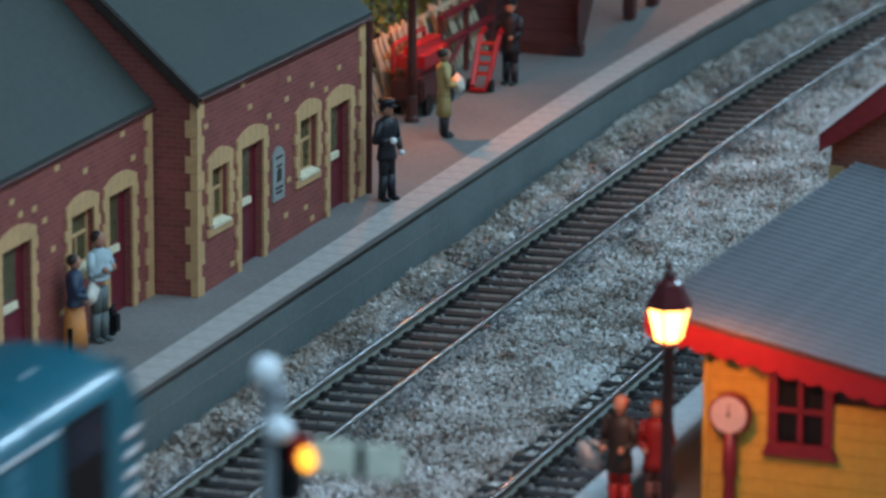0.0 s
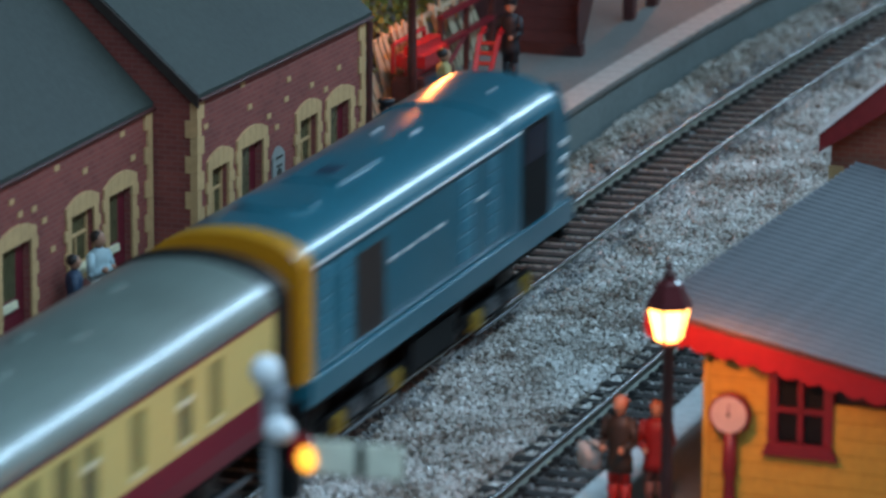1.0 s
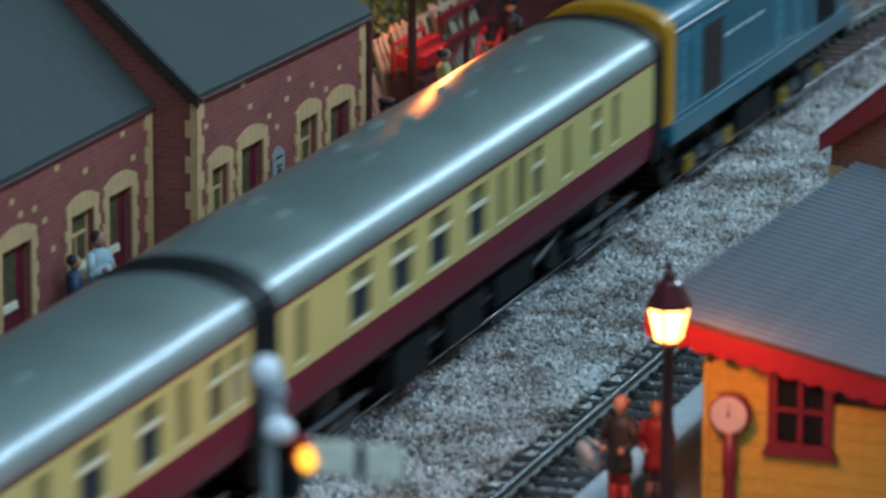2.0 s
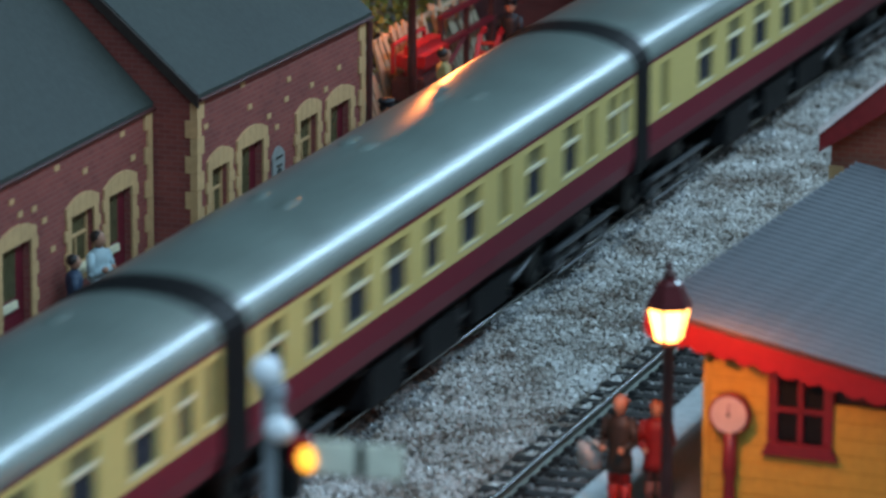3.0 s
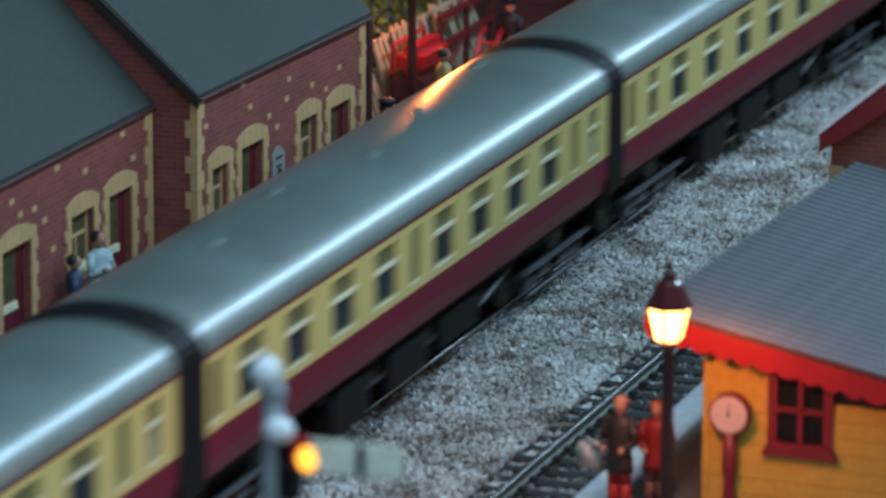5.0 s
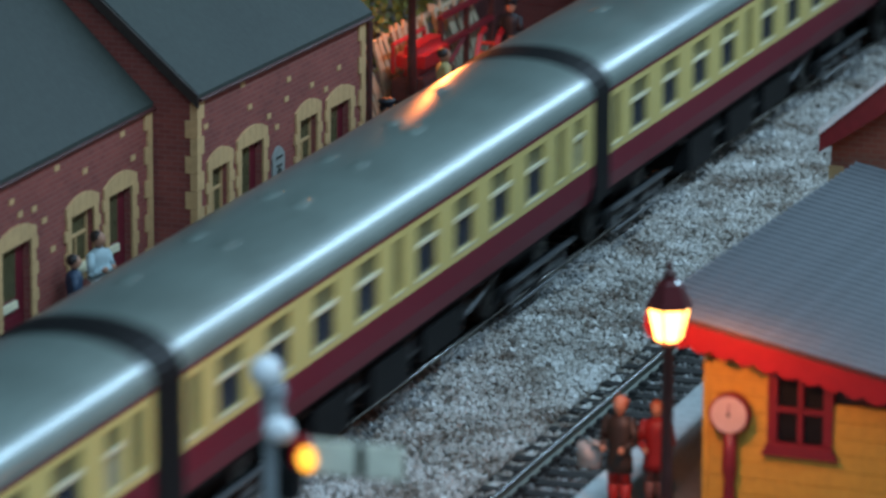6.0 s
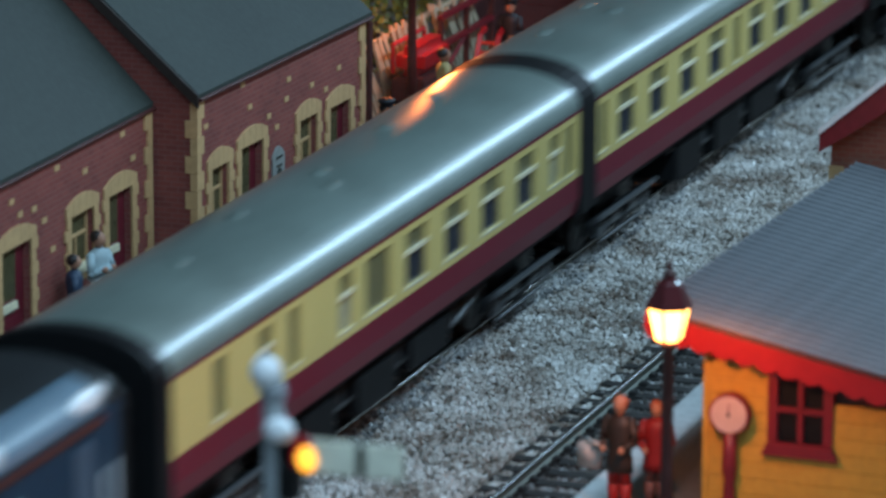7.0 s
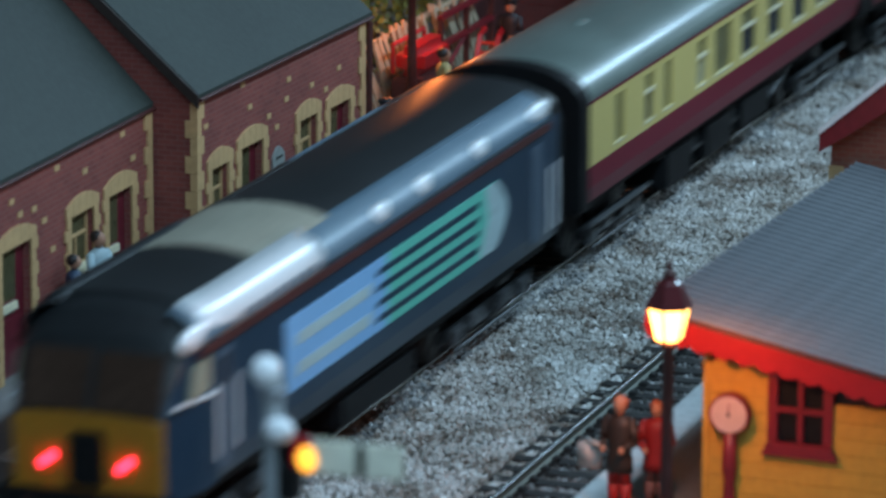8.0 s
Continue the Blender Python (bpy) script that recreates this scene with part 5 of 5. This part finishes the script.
        for k in range(4):
            z = 24.2 + k * 3.25
            part("stripe", box(new_bm(), -128, -64, min(s * half, s * (half + 0.32)), max(s * half, s * (half + 0.32)), z, z + 1.3), NAVY, c, "navy stripe")
        for z in (25, 31):
            part("lettering_bar", box(new_bm(), -174, -132, min(s * half, s * (half + 0.3)), max(s * half, s * (half + 0.3)), z, z + 2.4), plain_pale, c, "pale lettering bar")
        # Near panel pale as lit, far one dark as shaded, in their colours.
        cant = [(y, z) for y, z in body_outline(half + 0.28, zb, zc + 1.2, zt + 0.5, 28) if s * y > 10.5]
        cp = part("cant_panel", shell(new_bm(), -L + 16, -14, cant, 0.3), CANTGREY if s < 0 else ROOFDARK, c, "glossy cantrail panel, grey for the lit side" if s < 0 else "cantrail panel darkened for the shaded side")
        for q in cp.data.polygons:
            q.use_smooth = abs(q.normal.x) < 0.5
        part("gutter", box(new_bm(), -L + 14, -14, min(s * half, s * (half + 0.5)), max(s * half, s * (half + 0.5)), 41.0, 42.5), DARKWOOD, c, "dark red gutter line")
        # Silver balls stand in for bright highlights along the near roof shoulder.
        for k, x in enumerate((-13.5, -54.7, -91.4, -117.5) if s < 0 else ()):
            part("shoulder_highlight", ball(new_bm(), (x - 5, s * 16.6, 45.6), 3.0, 1.5 if k else 2.6, 0.62, 0.85, 12), SILVER, c, "silver spot for a roof shoulder highlight", smooth=True)
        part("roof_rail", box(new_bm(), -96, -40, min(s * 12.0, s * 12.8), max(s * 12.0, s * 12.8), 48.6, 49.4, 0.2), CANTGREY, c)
        # One more silver ball, painted for the highlight on the cab's roof edge.
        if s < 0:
            part("cab_edge_highlight", ball(new_bm(), (-L + 16.5, s * 16.2, 44.2), 3.4, 2.3, 0.55, 0.8, 14), SILVER, c, "silver spot for the cab roof-edge highlight", smooth=True)
        pod = new_bm()
        for e, (x, k) in enumerate(((-L + 20, 0.2), (-L + 25, 0.75), (-L + 34, 1.0), (-L + 76, 1.0), (-L + 80, 0.85))):
            ring = [pod.verts.new((x, s * (half - 0.6 + 0.9 * k), 42.7)), pod.verts.new((x, s * (half - 0.7 + 0.9 * k), 45.4)), pod.verts.new((x, s * (15.6 + 0.8 * k), 48.0)), pod.verts.new((x, s * (11.6 + 0.6 * k), 50.2)), pod.verts.new((x, s * 10, 47.5)), pod.verts.new((x, s * 15, 42.7))]
            if e:
                for q in range(6):
                    pod.faces.new((last[q], last[(q + 1) % 6], ring[(q + 1) % 6], ring[q]))
            else:
                pod.faces.new(ring)
            last = ring
        pod.faces.new(last[::-1])
        # Pods likewise: silver for the lit side, dark colour for the shaded.
        pd = part("radiator_pod", pod, SILVER if s < 0 else ROOFDARK, c, "radiator pod, silver on the lit side" if s < 0 else "radiator pod darkened for the shaded side", smooth=True)
        for k in range(9 if s < 0 else 0):
            x = -L + 36 + k * 4.5
            part("louvre", box(new_bm(), x, x + 2.6, min(s * 18.0, s * 18.45), max(s * 18.0, s * 18.45), 43.1, 45.0, 0.1), CANTGREY, pd, "grey louvre opening")
    part("front_end", slab(new_bm(), [(half - 1.2, 15), (-half + 1.2, 15)] + body_outline(half - 1.2, zb, 40, 47, 10), "x", -7, 0), BLACK, c, "black cab end")
    part("coupler_hose", box(new_bm(), -L + 1.8, -L + 3.4, -3.6, 3.2, 18, 28.5, 0.5), BLACK, c, "black nose equipment")
    part("underframe", box(new_bm(), -L + 4, -4, -14, 14, 11, 15), BLACK, c)
    part("fuel_tank", box(new_bm(), -142, -96, -15.5, 15.5, 4.5, 12, 1.2), BLACK, c)
    for x in (-44, -L + 44):
        bogie(c, x, 46, 7.0, AXLEGREY)
        wheelset(c, x, 7.0)
    for e, x in ((1, 0), (-1, -L + 3.4)):
        part("buffer_beam", box(new_bm(), min(x, x + e * 1.5), max(x, x + e * 1.5), -16.5, 16.5, 10.5, 17), BLACK, c)
        for y in (-11.5, 11.5):
            part("buffer", rod(new_bm(), (x, y, 13.5), (x + e * 6, y, 13.5), 1.9, seg=12), BLACK, c)
    VEHICLES.append((c, -1266, L))


plain_slate = material("slate_blue_panel", (0.075, 0.11, 0.155), 0.35, vary=0.15)
plain_pale = material("pale_lettering", (0.45, 0.60, 0.62), 0.4)


def train():
    blue_engine()
    coach(330.5, 256.5, "brake", [(28, 4), (62, -3), (66, 6), (88, 6), (92, -1), (120, 3), (128, 8), (152, 7), (160, -2), (205, 6), (214, -3)])
    coach(64.4, 256.5, "cafe", [(70, 7), (78, -4), (84, 3), (130, 7), (136, 1), (185, 6), (192, -2)])
    coach(-201.6, 256.5, "open", [(24, 5), (70, -2), (98, 6), (150, 1), (200, 5)])
    coach(-467.6, 256.5, "corridor", [(22, 7), (75, 3), (120, -2), (160, 5), (205, 0)])
    coach(-733.6, 256.5, "corridor", [(40, 6), (78, 4), (84, -3), (116, 5), (120, -3), (152, 4), (156, -4), (190, 5), (194, -3), (226, 4)])
    coach(-999.6, 251.5, "tail", [(36, 5), (72, 4), (118, 2), (128, -4), (160, 4), (200, 0)])
    navy_engine()


def on_line(x):
    return Vector((x, bend(x), 0))


def travelled(t):
    """Millimetres run since 3 s: a shade slower before that."""
    u = min(max((3.0 - t) / 1.5, 0.0), 1.0)
    return SPEED * (t - 3) + 6.0 * u * u * (3 - 2 * u)


def motions():
    times = [i / 30 for i in range(0, 241, 6)]
    for c, front, length in VEHICLES:
        rows = []
        for t in times:
            xf = front + travelled(t)
            a, b = on_line(xf - 34), on_line(xf - length + 34)
            d = (a - b).normalized()
            mid = a + d * 34
            rows.append((t, pose(mid.x * MM, mid.y * MM, 0, 0, 0, math.degrees(math.atan2(d.y, d.x)))))
        walk(c, rows)
    for w, x, r in WHEELS:
        rows = []
        for i in range(241):
            a = math.degrees(travelled(i / 30) / r)
            rows.append((i / 30, pose(x * MM, 0, r * MM, 0, a, 0)))
        walk(w, rows)


# ---- building it all ----
room()
ballast_bed()
track(0, "main_track", "model railway track with dark sleepers and steel rails", -230, 430)
track(-61.5, "near_track", "near model railway track with dark sleepers", -230, 120)
platform()
near_platform()
station()
lamp_post("platform_lamp", 119.5, 58, PZ, 61.6, glow("lamp_glass_far", (1.0, 0.34, 0.05), 12), "dark maroon platform lamp post with lit lantern", True)
lamp_post("street_lamp", -217.5, -108.2, NZ, 66.4, glow("lamp_glass_near", (1.0, 0.50, 0.12), 9), "dark maroon lamp post with glowing lantern", True)
lamp_post("platform_lamp", 369, 55, PZ, 61.6, glow("lamp_glass_farther", (1.0, 0.34, 0.05), 12), "dark maroon platform lamp post with lit lantern", True)
platform_people()
hand_barrow()
luggage_cart()
red_frame()
footbridge()
fence()
for i, (bx, by, br) in enumerate(((95, 86, 13), (122, 90, 16), (150, 92, 15), (182, 90, 14), (70, 118, 18), (215, 95, 15))):
    bush(bx, by, PZ, br, 20 + i, "yellow-green scatter foliage bush behind the fence")
cabin()
gabled_house()
dial_scales()
near_people()
signal()
train()
lumps("ballast_clumps", 7500, -215, 420, 12.5, 24.5, between_sleepers, 1.15, "brown-grey clumps of ballast heaped by the platform", 8, CLUMP)
lumps("grimy_chippings", 5200, -215, 420, -17.5, -9.0, trackside, 0.72, "oil-darkened grey chippings along the near rail", 11, GRIME)
lumps("grimy_chippings", 3200, -215, 420, 9.2, 14.5, trackside, 0.75, "oil-darkened grey chippings along the far rail", 12, GRIME)
lumps("track_chippings", 9000, -215, 420, -7.0, 7.0, between_sleepers, 0.75, "dark grey chippings between the sleepers", 9, TRACKSTONE)
lumps("near_track_chippings", 16000, -215, 300, -80, -50, between_sleepers, 0.75, "dark grey chippings round the near track", 10, TRACKSTONE)
lumps("ballast_chippings", 56000, -215, 420, -51, 25.5, open_ballast, 0.72, "grey-brown ballast chippings beside the track", 5)
motions()
